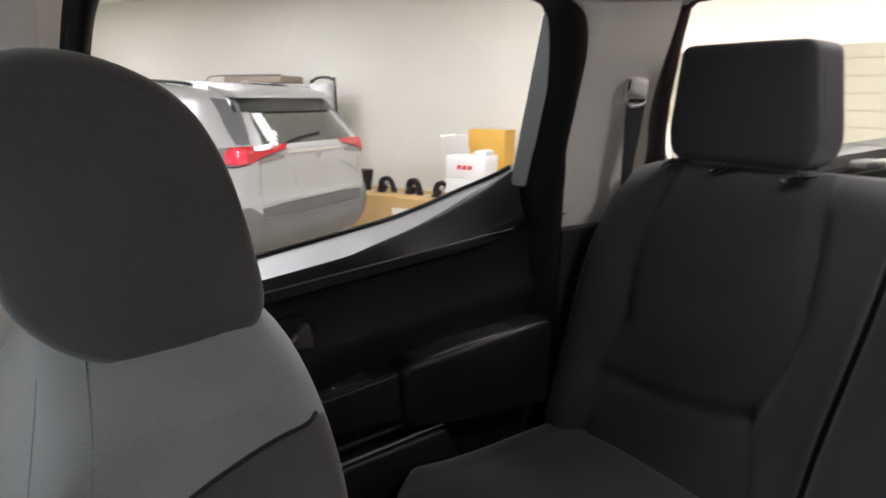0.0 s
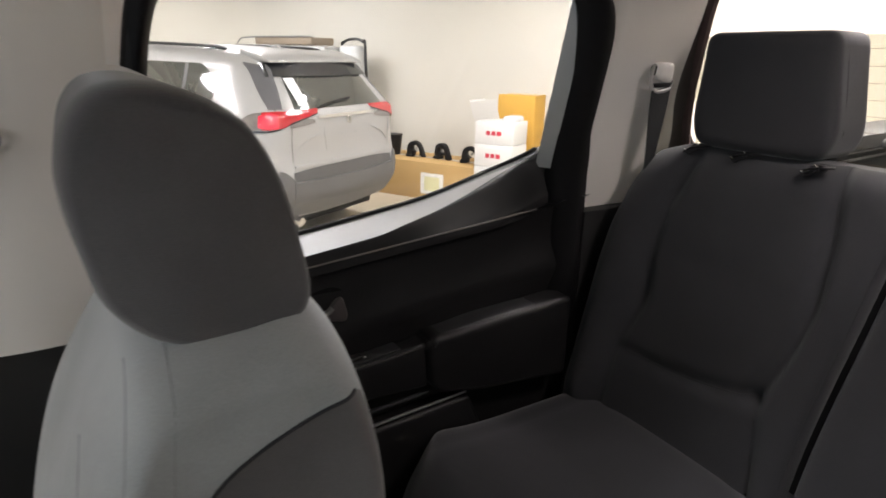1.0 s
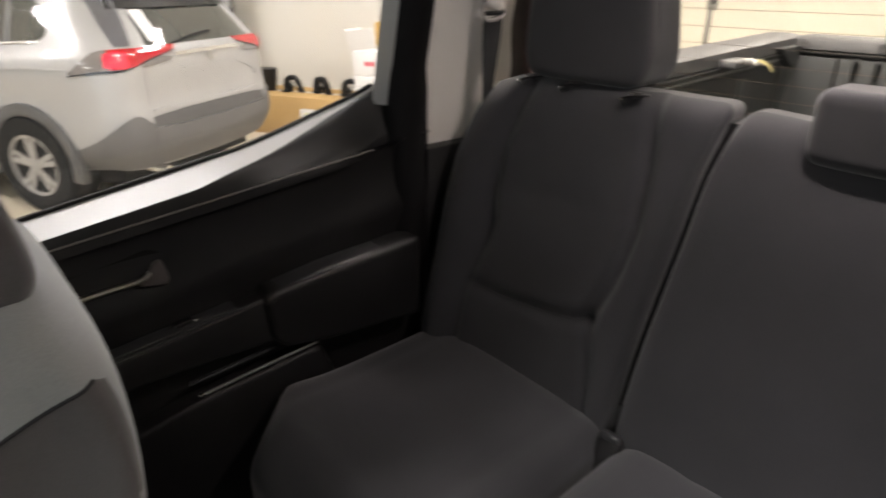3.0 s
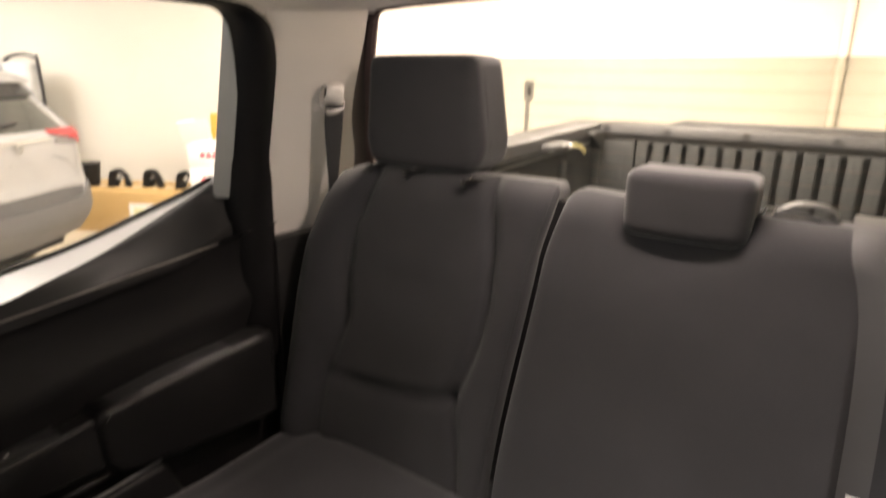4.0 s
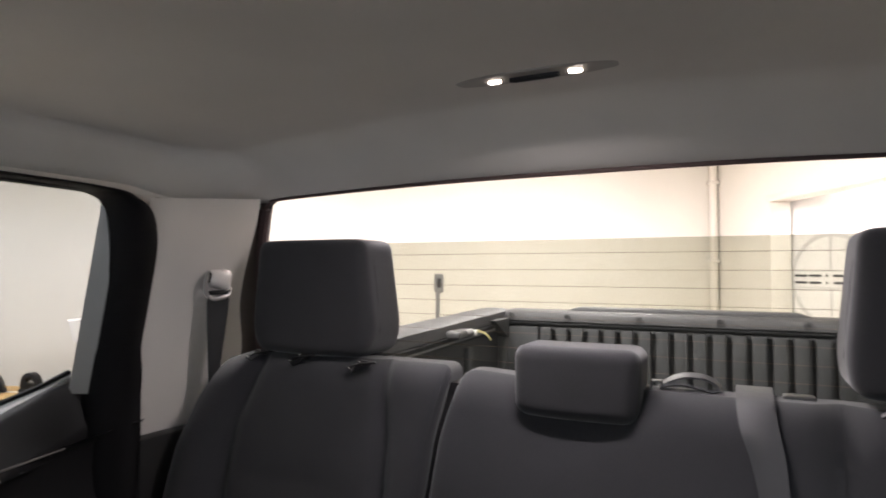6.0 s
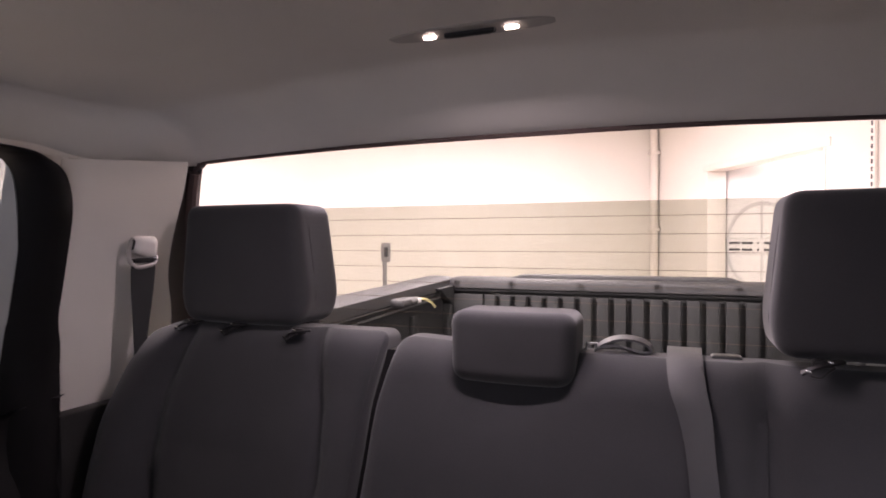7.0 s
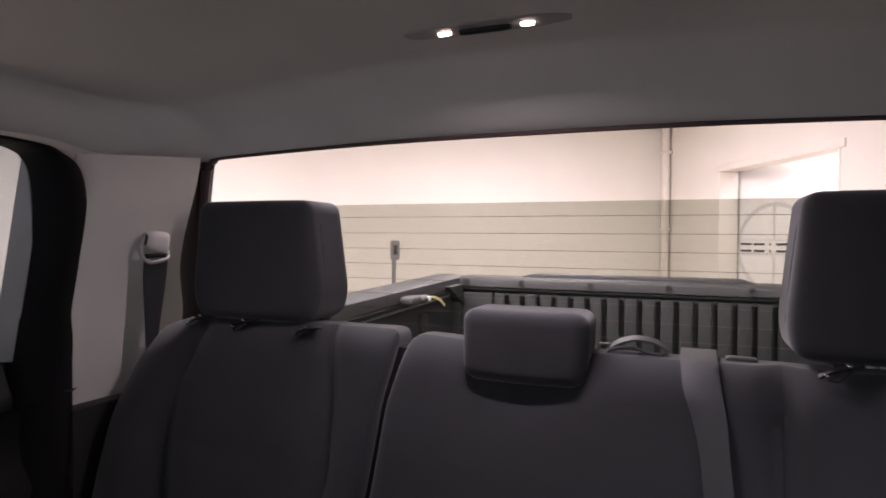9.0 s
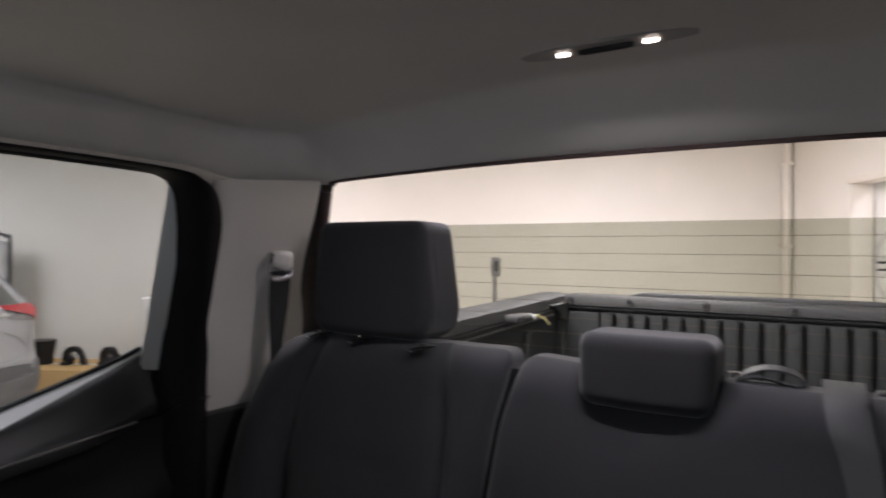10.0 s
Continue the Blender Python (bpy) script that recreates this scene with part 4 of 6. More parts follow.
def cab_side(s):
    """Pillars, sills and roof rail of one side."""
    # C pillar cover, leaning in, from the rear door to the rear window
    def rear_edge(v):
        return 0.935 - 0.080 * ramp(0.30, 0.55, v) + 0.080 * ramp(0.58, 0.98, v)

    def cpil(u, v):
        u *= rear_edge(v)
        z = 1.272 + (0.446 + 0.024 * u) * v
        y = 0.972 + u * (0.255 + 0.025 * (1 - v)) - 0.012 * v
        x = 0.792 - 0.088 * v - 0.028 * u * (0.35 + 0.65 * v) - 0.012 * ramp(0.0, 0.12, u)
        return (s * x, y, z)
    part("pillar_cover", shell(cpil, 18, 22, lambda u, v: (s * 0.02, 0.0, 0)), TRIM, truck, "pale beige grey pillar cover", 60)
    def surround(u, v):
        a = Vector(cpil(1.0, v)) + Vector((s * 0.004, -0.002, 0))
        z = a.z + 0.004 * u
        b = Vector((s * (0.690 + 0.245 * (1.70 - z) if z > 1.45 else 0.752), rw_y(z) + 0.004, z))
        p = a.lerp(b, u)
        return (p.x + s * 0.010 * math.sin(math.pi * u), p.y, p.z)
    part("window_surround", shell(surround, 8, 22, lambda u, v: (s * 0.012, 0.0, 0)), SURROUND, truck, "brown black surround of the rear window", 60)
    part("pillar_panel", box(min(s * 0.748, s * 0.80), max(s * 0.748, s * 0.80), 0.985, 1.36, FLOOR_Z, 1.275, 0.006), BLACK, truck, "black lower corner panel")
    part("pillar_skin", box(min(s * 0.815, s * 0.86), max(s * 0.815, s * 0.86), 0.99, 1.30, FLOOR_Z - 0.05, 1.72, 0.01), TRUCK, truck)
    # B pillar: pale above, black below
    def bpil(u, v):
        z = 1.212 + 0.523 * v
        y = -0.15 + (0.225 + 0.03 * v) * u
        x = 0.722 - 0.025 * v - 0.016 * math.sin(math.pi * u) + 0.004 * (abs(v - 0.30) < 0.02)
        return (s * x, y, z)
    part("pillar_cover", shell(bpil, 12, 26, lambda u, v: (s * 0.02, 0, 0)), TRIM, truck, "pale beige grey belt pillar cover", 60)
    def flare(u, v):
        top = 1.578 - 0.026 * ramp(0.10, 0.175, 0.06 + 0.119 * u) - 0.26 * max(0.0, u - 0.74) ** 1.6
        return (s * (0.706 - 0.010 * math.sin(math.pi * min(1.0, v * 1.2)) + 0.016 * (1 - v) ** 3 + 0.012 * u ** 4), 0.06 + 0.119 * u + 0.006 * (1 - v), top - 0.31 * (1 - v))
    part("pillar_flare", shell(flare, 16, 16, lambda u, v: (s * 0.02, 0, 0)), TRIM, truck, "pale flared foot of the belt pillar cover", 60)
    part("pillar_panel", box(min(s * 0.735, s * 0.80), max(s * 0.735, s * 0.80), -0.16, 0.10, FLOOR_Z, 1.208, 0.012), BLACK, truck, "black lower pillar panel")
    part("pillar_skin", box(min(s * 0.80, s * 0.86), max(s * 0.80, s * 0.86), -0.10, 0.14, FLOOR_Z, 1.80, 0.01), TRUCK, truck)
    # roof rail above the doors
    part("roof_rail", prism([(s * 0.697, 1.719), (s * 0.712, 1.775), (s * 0.80, 1.90), (s * 0.82, 1.78), (s * 0.735, 1.738)], "y", -0.75, 1.235, 0.006), LINER, truck)
    part("door_seal", tube(smooth_line([(s * 0.72, 0.09, 1.30), (s * 0.714, 0.12, 1.56), (s * 0.702, 0.17, 1.706), (s * 0.698, 0.35, 1.716), (s * 0.698, 0.78, 1.721), (s * 0.708, 0.90, 1.719), (s * 0.720, 0.968, 1.67), (s * 0.742, 0.982, 1.55), (s * 0.78, 0.984, 1.28)], 6), 0.0055, 8), RUBBER, truck, "black rubber door seal")


def rear_door(s):
    d = thing("rear_door", "black plastic rear door trim with tinted window", "door", group="rear doors")
    d["kind"] = "structure"
    # inner panel with the window ledge rising to the rear
    ys = [0.135 + 0.857 * k / 60 for k in range(61)]
    prof = [(0.0, 0.0), (0.010, 0.014), (0.020, 0.018), (0.06, 0.020), (0.10, 0.017), (0.125, 0.010), (0.145, 0.006), (0.165, 0.009), (0.20, 0.018), (0.38, 0.026), (0.62, 0.03)]
    bm = bmesh.new()
    grid = []
    for y in ys:
        zt = trim_z(y)
        row = []
        for dz, dx in prof:
            z = zt - dz
            x = 0.741 + dx - 0.004 * math.sin(y * 5)
            row.append(bm.verts.new((s * x, y, z)))
        back = [bm.verts.new((s * 0.82, y, zt - 0.62)), bm.verts.new((s * 0.82, y, zt - 0.03))]
        grid.append(row + back)
    n = len(grid[0])
    for a, b in zip(grid, grid[1:]):
        for i in range(n):
            j = (i + 1) % n
            bm.faces.new((a[i], a[j], b[j], b[i]))
    bm.faces.new(grid[0])
    bm.faces.new(grid[-1][::-1])
    part("door_panel", bm, BLACK, d, "black moulded door trim", 50)
    # one ledge surface; its reflected window light is painted pale, narrowing rearwards
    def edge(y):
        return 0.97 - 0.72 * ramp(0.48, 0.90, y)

    def ledge(u, v):
        y = 0.137 + 0.790 * u
        rise = 0.018 * max(0.0, (y - 0.82) / 0.107) ** 2
        drop = sill(y) + 0.004 - trim_z(y)
        lip = edge(y)
        z = sill(y) + 0.004 - drop * (0.14 * v + 0.86 * ramp(lip, 1.06, v)) / (0.14 + 0.86 * ramp(lip, 1.06, 1.0))
        return (s * (0.834 - (0.095 - 0.040 * ramp(0.74, 0.92, y)) * v), y, z + rise)
    part("ledge_fold", shell(lambda u, v: ledge(u, edge(0.137 + 0.790 * u) * (1 - v) + v), 44, 16, lambda u, v: (0, 0, -0.02)), FOLD, d, "ledge fold, painted black where the sheen ends", 60)
    part("window_ledge", shell(lambda u, v: ledge(u, edge(0.137 + 0.790 * u) * v), 44, 8, lambda u, v: (0, 0, -0.02)), LEDGE, d, "window ledge, its sheen painted pale", 60)
    part("glass_seal", tube([(s * 0.829, y, sill(y) + 0.006 + 0.018 * max(0.0, (y - 0.82) / 0.107) ** 2) for y in np.linspace(0.137, 0.90, 26)], 0.0045, 6), RUBBER, d, "black rubber seal along the glass")
    line = [(s * 0.739, y, trim_z(y) - 0.002) for y in np.linspace(0.14, 0.84, 24)]
    part("trim_line", tube(line, 0.0018, 6), DIM_TRIM, d, "thin bright trim line")
    line = [(s * 0.7455, y, trim_z(y) - 0.017) for y in np.linspace(0.14, 0.78, 24)]
    part("trim_line", tube(line, 0.0026, 6), SATIN, d, "dim second trim line")
    # window frame: from the rear post over a rounded corner to the front post
    inner = smooth_line([(0, 0.903, 1.02), (0, 0.903, 1.28), (0, 0.903, 1.45), (0, 0.903, 1.56), (0, 0.899, 1.65), (0, 0.889, 1.698), (0, 0.866, 1.714), (0, 0.82, 1.718), (0, 0.62, 1.718), (0, 0.40, 1.713), (0, 0.24, 1.702), (0, 0.176, 1.672), (0, 0.150, 1.60), (0, 0.135, 1.45), (0, 0.129, 1.27)], 6)
    outer = smooth_line([(0, 0.992, 1.02), (0, 0.992, 1.28), (0, 0.991, 1.42), (0, 0.989, 1.54), (0, 0.984, 1.63), (0, 0.964, 1.688), (0, 0.930, 1.713), (0, 0.87, 1.726), (0, 0.64, 1.728), (0, 0.38, 1.723), (0, 0.22, 1.713), (0, 0.145, 1.690), (0, 0.118, 1.60), (0, 0.105, 1.45), (0, 0.100, 1.27)], 6)
    nf = len(inner) - 1

    def frame_skin(u, v):
        i = min(nf, int(round(v * nf)))
        p = inner[i].lerp(outer[i], u)
        foot = ramp(1.46, 1.35, p.z) * ramp(0.5, 0.8, p.y) * 1.4
        return (s * (side_x(max(p.z, 1.36)) + 0.008 * (1 - u) ** 2 - 0.020 * math.sin(math.pi * u ** 0.8) - foot * 0.012), p.y, p.z)
    part("window_frame", shell(frame_skin, 8, nf, lambda u, v: (s * 0.03, 0, 0)), MATTE_BLACK, d, "black window frame with a rounded rear corner", 60)

    def corner(u, v):
        i = int(round((0.16 + 0.42 * v) * nf))
        p = outer[i]
        d = Vector((0, p.y - 0.66, p.z - 1.45)).normalized()
        q = p + d * (0.034 * u - 0.006)
        return (s * (side_x(max(p.z, 1.36)) + 0.012 + 0.010 * (1 - u) ** 2), q.y, q.z)
    part("frame_flange", shell(corner, 6, 30, lambda u, v: (s * 0.012, 0, 0)), TRIM, d, "pale flange round the frame corner", 60)

    def strip(u, v):
        z = 1.372 + (1.700 - 1.372) * v
        w = u * min(1.0, ((1.702 - z) / 0.13) ** 0.6) if z < 1.702 else 0.0
        return (s * (side_x(z) + 0.0375 - 0.0315 * w), 0.887 + 0.0165 * w, z)
    part("post_strip", shell(strip, 4, 24, lambda u, v: (0, 0.006, 0)), REVEAL, d, "angled strip beside the glass, greyed as a reflection", 60)
    g = shell(lambda u, v: (s * (0.842 - 0.235 * 0.49 * v), 0.13 + 0.78 * u, 1.24 + 0.49 * v), 1, 10, lambda u, v: (s * 0.004, 0, 0))
    part("window_glass", g, DOOR_GLASS, d, "grey tinted door glass")
    # armrest, grip, handle, pocket
    front = [(0.14, 1.030), (0.36, 1.050), (0.545, 1.066), (0.575, 1.073), (0.575, 0.975), (0.36, 0.985), (0.14, 0.975)]
    part("grip_front", prism(front, "x", s * 0.716, s * 0.79, 0.007, 3), BLACK, d, "black grip in front of the armrest")
    part("grip_edge", tube([(s * 0.719, y, 1.0285 + 0.0972 * (y - 0.14)) for y in np.linspace(0.15, 0.565, 12)], 0.0022, 6), SATIN, d, "satin edge of the grip")
    rear = [(p.x, p.z) for p in smooth_line([(0.568, 0, 1.066), (0.576, 0, 1.078), (0.60, 0, 1.083), (0.70, 0, 1.090), (0.80, 0, 1.096), (0.93, 0, 1.102)], 4)] + [(0.93, 0.91), (0.70, 0.935), (0.60, 0.955), (0.572, 0.985)]
    part("armrest", prism(rear, "x", s * 0.704, s * 0.79, 0.014, 4), BLACK, d, "black padded armrest")
    part("armrest_pad", prism([(0.592, 1.082), (0.70, 1.094), (0.92, 1.100), (0.92, 1.092), (0.592, 1.074)], "x", s * 0.712, s * 0.765, 0.006, 3), SATIN, d)
    part("switch_plate", prism([(0.22, 1.042), (0.52, 1.068), (0.52, 1.060), (0.22, 1.034)], "x", s * 0.726, s * 0.765, 0.003), SATIN, d)
    part("window_switch", soft_box(0.008, 0.016, 0.005, 0.003, 5, m=Matrix.Translation((s * 0.742, 0.43, 1.062)) @ Matrix.Rotation(radians(5), 4, "X")), BLACK, d)
    part("switch_mark", soft_box(0.0012, 0.0025, 0.0015, 0.001, 3, m=Matrix.Translation((s * 0.731, 0.448, 1.066))), LOGO_GREY, d, "tiny pale switch mark")
    bezel = prism([(0.19, 1.135), (0.40, 1.142), (0.43, 1.152), (0.428, 1.195), (0.40, 1.208), (0.19, 1.205)], "x", s * 0.757, s * 0.775, 0.004)
    part("handle_recess", bezel, MATTE_BLACK, d, "dark handle recess")
    part("door_handle", tube(smooth_line([(s * 0.756, 0.20, 1.147), (s * 0.748, 0.32, 1.155), (s * 0.744, 0.378, 1.160), (s * 0.744, 0.394, 1.170)], 5), 0.0052, 8), HANDLE, d, "bright metal door handle")
    part("handle_block", prism([(0.374, 1.157), (0.388, 1.164), (0.404, 1.182), (0.416, 1.184), (0.424, 1.150), (0.418, 1.138), (0.380, 1.146)], "x", s * 0.742, s * 0.768, 0.005, 3), BLOCK, d, "brown grey end of the handle")
    part("map_pocket", prism([(0.20, 0.60), (0.80, 0.62), (0.68, 0.922), (0.43, 0.908), (0.20, 0.87)], "x", s * 0.722, s * 0.79, 0.012, 3), BLACK, d, "black map pocket")
    part("pocket_edge", tube([(s * 0.726, 0.431, 0.9165), (s * 0.728, 0.672, 0.9305)], 0.0032, 8), STEEL, d, "bright pocket edge")
    part("edge_bead", soft_box(0.004, 0.006, 0.0045, 0.003, 5, m=Matrix.Translation((s * 0.726, 0.434, 0.9165))), CHROME, d, "bright end of the pocket edge")
    part("pocket_lip", tube([(s * 0.734, 0.42, 0.943), (s * 0.736, 0.585, 0.951)], 0.0042, 8), SATIN, d, "dim upper lip of the pocket")
    part("speaker_grille", disc(0.0, 0.075, -0.006, 0.006, 28, m=Matrix.Translation((s * 0.748, 0.33, 0.78)) @ Matrix.Rotation(radians(90), 4, "Z")), SATIN, d)
    part("door_skin", box(min(s * 0.85, s * 0.88), max(s * 0.85, s * 0.88), 0.135, 0.985, FLOOR_Z, 1.25, 0.015), TRUCK, d, "white painted outer skin")
    return d


def front_door(s):
    d = thing("front_door", "black front door trim with clear window", "door", group="front doors")
    d["kind"] = "structure"
    part("door_panel", box(min(s * 0.76, s * 0.80), max(s * 0.76, s * 0.80), -1.10, -0.115, FLOOR_Z, 1.26, 0.015), BLACK, d)
    part("window_frame", box(min(s * 0.70, s * 0.74), max(s * 0.70, s * 0.74), -0.72, -0.11, 1.70, 1.735, 0.006), BLACK, d)
    part("window_glass", shell(lambda u, v: (s * (side_x(1.24 + 0.48 * v) + 0.03), -1.08 + 0.96 * u, 1.24 + 0.48 * v), 1, 8, lambda u, v: (s * 0.004, 0, 0)), CLEAR, d, "clear side glass")
    part("door_skin", box(min(s * 0.83, s * 0.87), max(s * 0.83, s * 0.87), -1.10, -0.115, FLOOR_Z, 1.27, 0.015), TRUCK, d)
    return d


for s in (-1, 1):
    cab_side(s)
    rear_door(s)
    front_door(s)

# closing walls in front: cowl and windscreen
part("cowl", prism([(-1.05, FLOOR_Z), (-1.05, 1.05), (-1.30, 1.16), (-1.40, 1.16), (-1.40, FLOOR_Z)], "x", -0.79, 0.79, 0.02), BLACK, truck, "black plain front bulkhead")
part("windscreen", shell(lambda u, v: (-0.76 + 1.52 * u + (0.5 - u) * 0.12 * v, -1.34 + 0.60 * v, 1.15 + 0.64 * v), 8, 8, lambda u, v: (0, -0.004, 0.004)), CLEAR, truck, "clear windscreen")
for s in (-1, 1):
    part("screen_pillar", tube([(s * 0.79, -1.36, 1.14), (s * 0.72, -0.74, 1.79)], 0.04, 10), BLACK, truck)
# bonnet out of view, serving as a reflector for the cabin
part("bonnet", shell(lambda u, v: (-0.85 + 1.7 * u, -2.75 + 1.37 * v, 1.10 + 0.08 * v + 0.05 * (1 - (2 * u - 1) ** 4) - 0.15 * (1 - v) ** 4), 14, 10, lambda u, v: (0, 0, -0.5)), TRUCK, truck, "unseen bonnet, painted white to bounce light into the cabin", 50)
part("front_bumper", box(-0.98, 0.98, -2.95, -2.7, 0.5, 0.85, 0.05, 3), SATIN, truck)
part("wing", box(-0.98, -0.82, -2.75, -1.12, 0.75, 1.1, 0.05, 3), TRUCK, truck)
part("wing", box(0.82, 0.98, -2.75, -1.12, 0.75, 1.1, 0.05, 3), TRUCK, truck)
part("chassis", box(-0.5, 0.5, -2.7, 3.1, 0.36, 0.46, 0.02), RUBBER, truck)
for s in (-1, 1):
    for y in (-1.75, 2.05):
        ob = wheel(truck, 0, 0, 1, 0.40, 0.27)
        ob.matrix_basis = Matrix.Translation((s * 0.83, y, 0.40)) @ Matrix.Rotation(radians(-90 * s), 4, "Z")


# ---- rear wall of the cabin with the lowered window ----
RW_TOP, RW_BOT, EDGE = 1.742, 1.335, 1.645
wallpanel = prism([(-0.80, FLOOR_Z), (0.80, FLOOR_Z), (0.80, RW_BOT), (-0.80, RW_BOT)], "y", 1.335, 1.375, 0.01)
part("rear_panel", wallpanel, BLACK, truck, "black rear cabin panel")
outline = smooth_line([(-0.70, 0, 1.345), (-0.758, 0, 1.40), (-0.742, 0, 1.52), (-0.687, 0, 1.70), (-0.665, 0, 1.732), (-0.62, 0, 1.742), (-0.3, 0, 1.752), (0, 0, 1.754), (0.3, 0, 1.752), (0.62, 0, 1.742), (0.665, 0, 1.732), (0.687, 0, 1.70), (0.742, 0, 1.52), (0.758, 0, 1.40), (0.70, 0, 1.345)], 6)
rearwin = thing("window_1", "power rear window half lowered, tinted, with fine heater wires", "window", kind="structure")
part("window_seal", tube([(p.x, rw_y(p.z) - 0.004, p.z) for p in outline], 0.0042, 8), WINSEAL, rearwin, "brown black rubber window seal")
for s in (-1, 1):
    part("side_seal", tube([(s * x, rw_y(z) - 0.004, z) for x, z in ((0.735, 1.36), (0.759, 1.40), (0.752, 1.47), (0.738, 1.54), (0.714, 1.62), (0.692, 1.69), (0.679, 1.722))], 0.013, 8), WINSEAL, rearwin, "thick rubber seal beside the pillar")
part("window_frame", tube([(p.x * 1.02, rw_y(p.z) + 0.016, p.z + 0.015) for p in outline], 0.014, 8), BLACK, rearwin, "dark window frame")
part("window_sill", box(-0.72, 0.72, rw_y(RW_BOT) - 0.02, rw_y(RW_BOT) + 0.06, RW_BOT - 0.03, RW_BOT, 0.008), BLACK, rearwin)
part("pane", shell(lambda u, v: (-0.745 + 1.49 * u, rw_y(1.20 + (EDGE - 1.20) * v) + 0.018, 1.20 + (EDGE - 1.20) * v), 8, 4, lambda u, v: (0, 0.004, 0)), REAR_GLASS, rearwin, "tinted lowered glass pane")
k = 0
z = EDGE - 0.024
while z > 1.36:
    part("heater_wire", tube([(x, rw_y(z) + 0.0165, z) for x in (-0.66, 0, 0.66)], 0.0005, 4), WIRE, rearwin)
    z -= 0.0295
# roof edge and outer pillars behind the glass
part("rear_header", prism([(1.232, 1.775), (1.245, 1.758), (1.30, 1.80), (1.33, 1.93), (1.22, 1.90)], "x", -0.80, 0.80, 0.006), LINER, truck)
for s in (-1, 1):
    part("rear_pillar", prism([(s * 0.785, 1.30), (s * 0.78, 1.45), (s * 0.745, 1.78), (s * 0.82, 1.80), (s * 0.84, 1.30)], "y", 1.26, 1.31, 0.008), BLACK, truck, "black corner pillar behind the glass")


# ---- load bed ----
bed = thing("load_bed", "grey black plastic pickup load bed with ribbed tailgate", "truck bed")
part("bed_floor", box(-0.83, 0.83, 1.44, 3.08, 0.84, 0.88), BEDLINER, bed)
for k in range(16):
    x = -0.70 + k * 0.0933
    part("floor_rib", box(x - 0.02, x + 0.02, 1.48, 3.04, 0.88, 0.892, 0.005), BEDLINER, bed)
part("front_wall", box(-0.84, 0.84, 1.42, 1.46, 0.5, 1.335, 0.008), BEDLINER, bed)


def rail_z(y):
    return 1.352 + 0.052 * (y - 1.45) / 1.6


for s in (-1, 1):
    wall = shell(lambda u, v: (s * 0.830, 1.42 + 1.68 * u, 0.5 + (rail_z(1.42 + 1.68 * u) - 0.03 - 0.5) * v), 8, 2, lambda u, v: (s * 0.12, 0, 0))
    part("bed_side", wall, BEDLINER, bed, "ribbed dark bed side")
    cap = shell(lambda u, v: (s * (0.810 + 0.165 * v), 1.42 + 1.70 * u, rail_z(1.42 + 1.70 * u) - 0.012 * (2 * v - 1) ** 4), 12, 8, lambda u, v: (0, 0, -0.045))
    part("rail_cap", cap, RAILCAP, bed, "grey plastic rail cap", 50)
    part("inner_rail", shell(lambda u, v: (s * (0.797 + 0.02 * v), 1.50 + 1.42 * u, rail_z(1.5 + 1.42 * u) - 0.062 - 0.04 * v), 6, 2, lambda u, v: (s * 0.02, 0, 0)), SATIN, bed, "dark cargo rail with a slot")
    part("rail_slot", shell(lambda u, v: (s * 0.7955, 1.52 + 1.38 * u, rail_z(1.5 + 1.42 * u) - 0.078 - 0.008 * v), 6, 1, lambda u, v: (s * 0.002, 0, 0)), STEEL, bed)
    for y in (1.75, 2.2, 2.65):
        part("side_rib", box(min(s * 0.808, s * 0.835), max(s * 0.808, s * 0.835), y - 0.03, y + 0.03, 0.90, 1.26, 0.01), BEDLINER, bed)
    part("corner_brace", prism([(2.86, 1.36), (3.05, 1.365), (3.05, 1.26)], "x", s * 0.780, s * 0.825, 0.006), BEDLINER, bed, "triangular corner brace")
    part("latch_pin", tube([(s * 0.808, 3.03, 1.365), (s * 0.795, 3.03, 1.345)], 0.005, 8), CHROME, bed)
    part("corner_post", box(min(s * 0.790, s * 0.845), max(s * 0.790, s * 0.845), 3.02, 3.13, 0.5, 1.358, 0.006), BEDLINER, bed)
    part("outer_skin", box(min(s * 0.95, s * 0.99), max(s * 0.95, s * 0.99), 1.42, 3.12, 0.55, 1.33, 0.02), TRUCK, bed)

gate = new("tailgate")
gate.parent = bed
TG = 3.055
part("gate_panel", box(-0.80, 0.80, TG + 0.032, TG + 0.076, 0.86, 1.372, 0.008), BEDLINER, gate)
part("gate_skin", box(-0.80, 0.80, TG + 0.078, TG + 0.12, 0.70, 1.38, 0.015), TRUCK, gate)
part("gate_cap", prism([(TG - 0.012, 1.352), (TG - 0.004, 1.392), (TG + 0.02, 1.402), (TG + 0.14, 1.404), (TG + 0.15, 1.37), (TG + 0.02, 1.348)], "x", -0.806, 0.806, 0.006, 2), RAILCAP, gate, "grey plastic top cap")
part("gate_ledge", prism([(TG - 0.004, 1.335), (TG - 0.010, 1.345), (TG + 0.03, 1.35), (TG + 0.03, 1.33)], "x", -0.795, 0.795, 0.002), BEDLINER, gate)
part("gate_spoiler", prism([(-0.52, 1.40), (-0.46, 1.420), (0.46, 1.420), (0.52, 1.40)], "y", TG + 0.06, TG + 0.15, 0.006), RAILCAP, gate, "raised lip on the tailgate top")
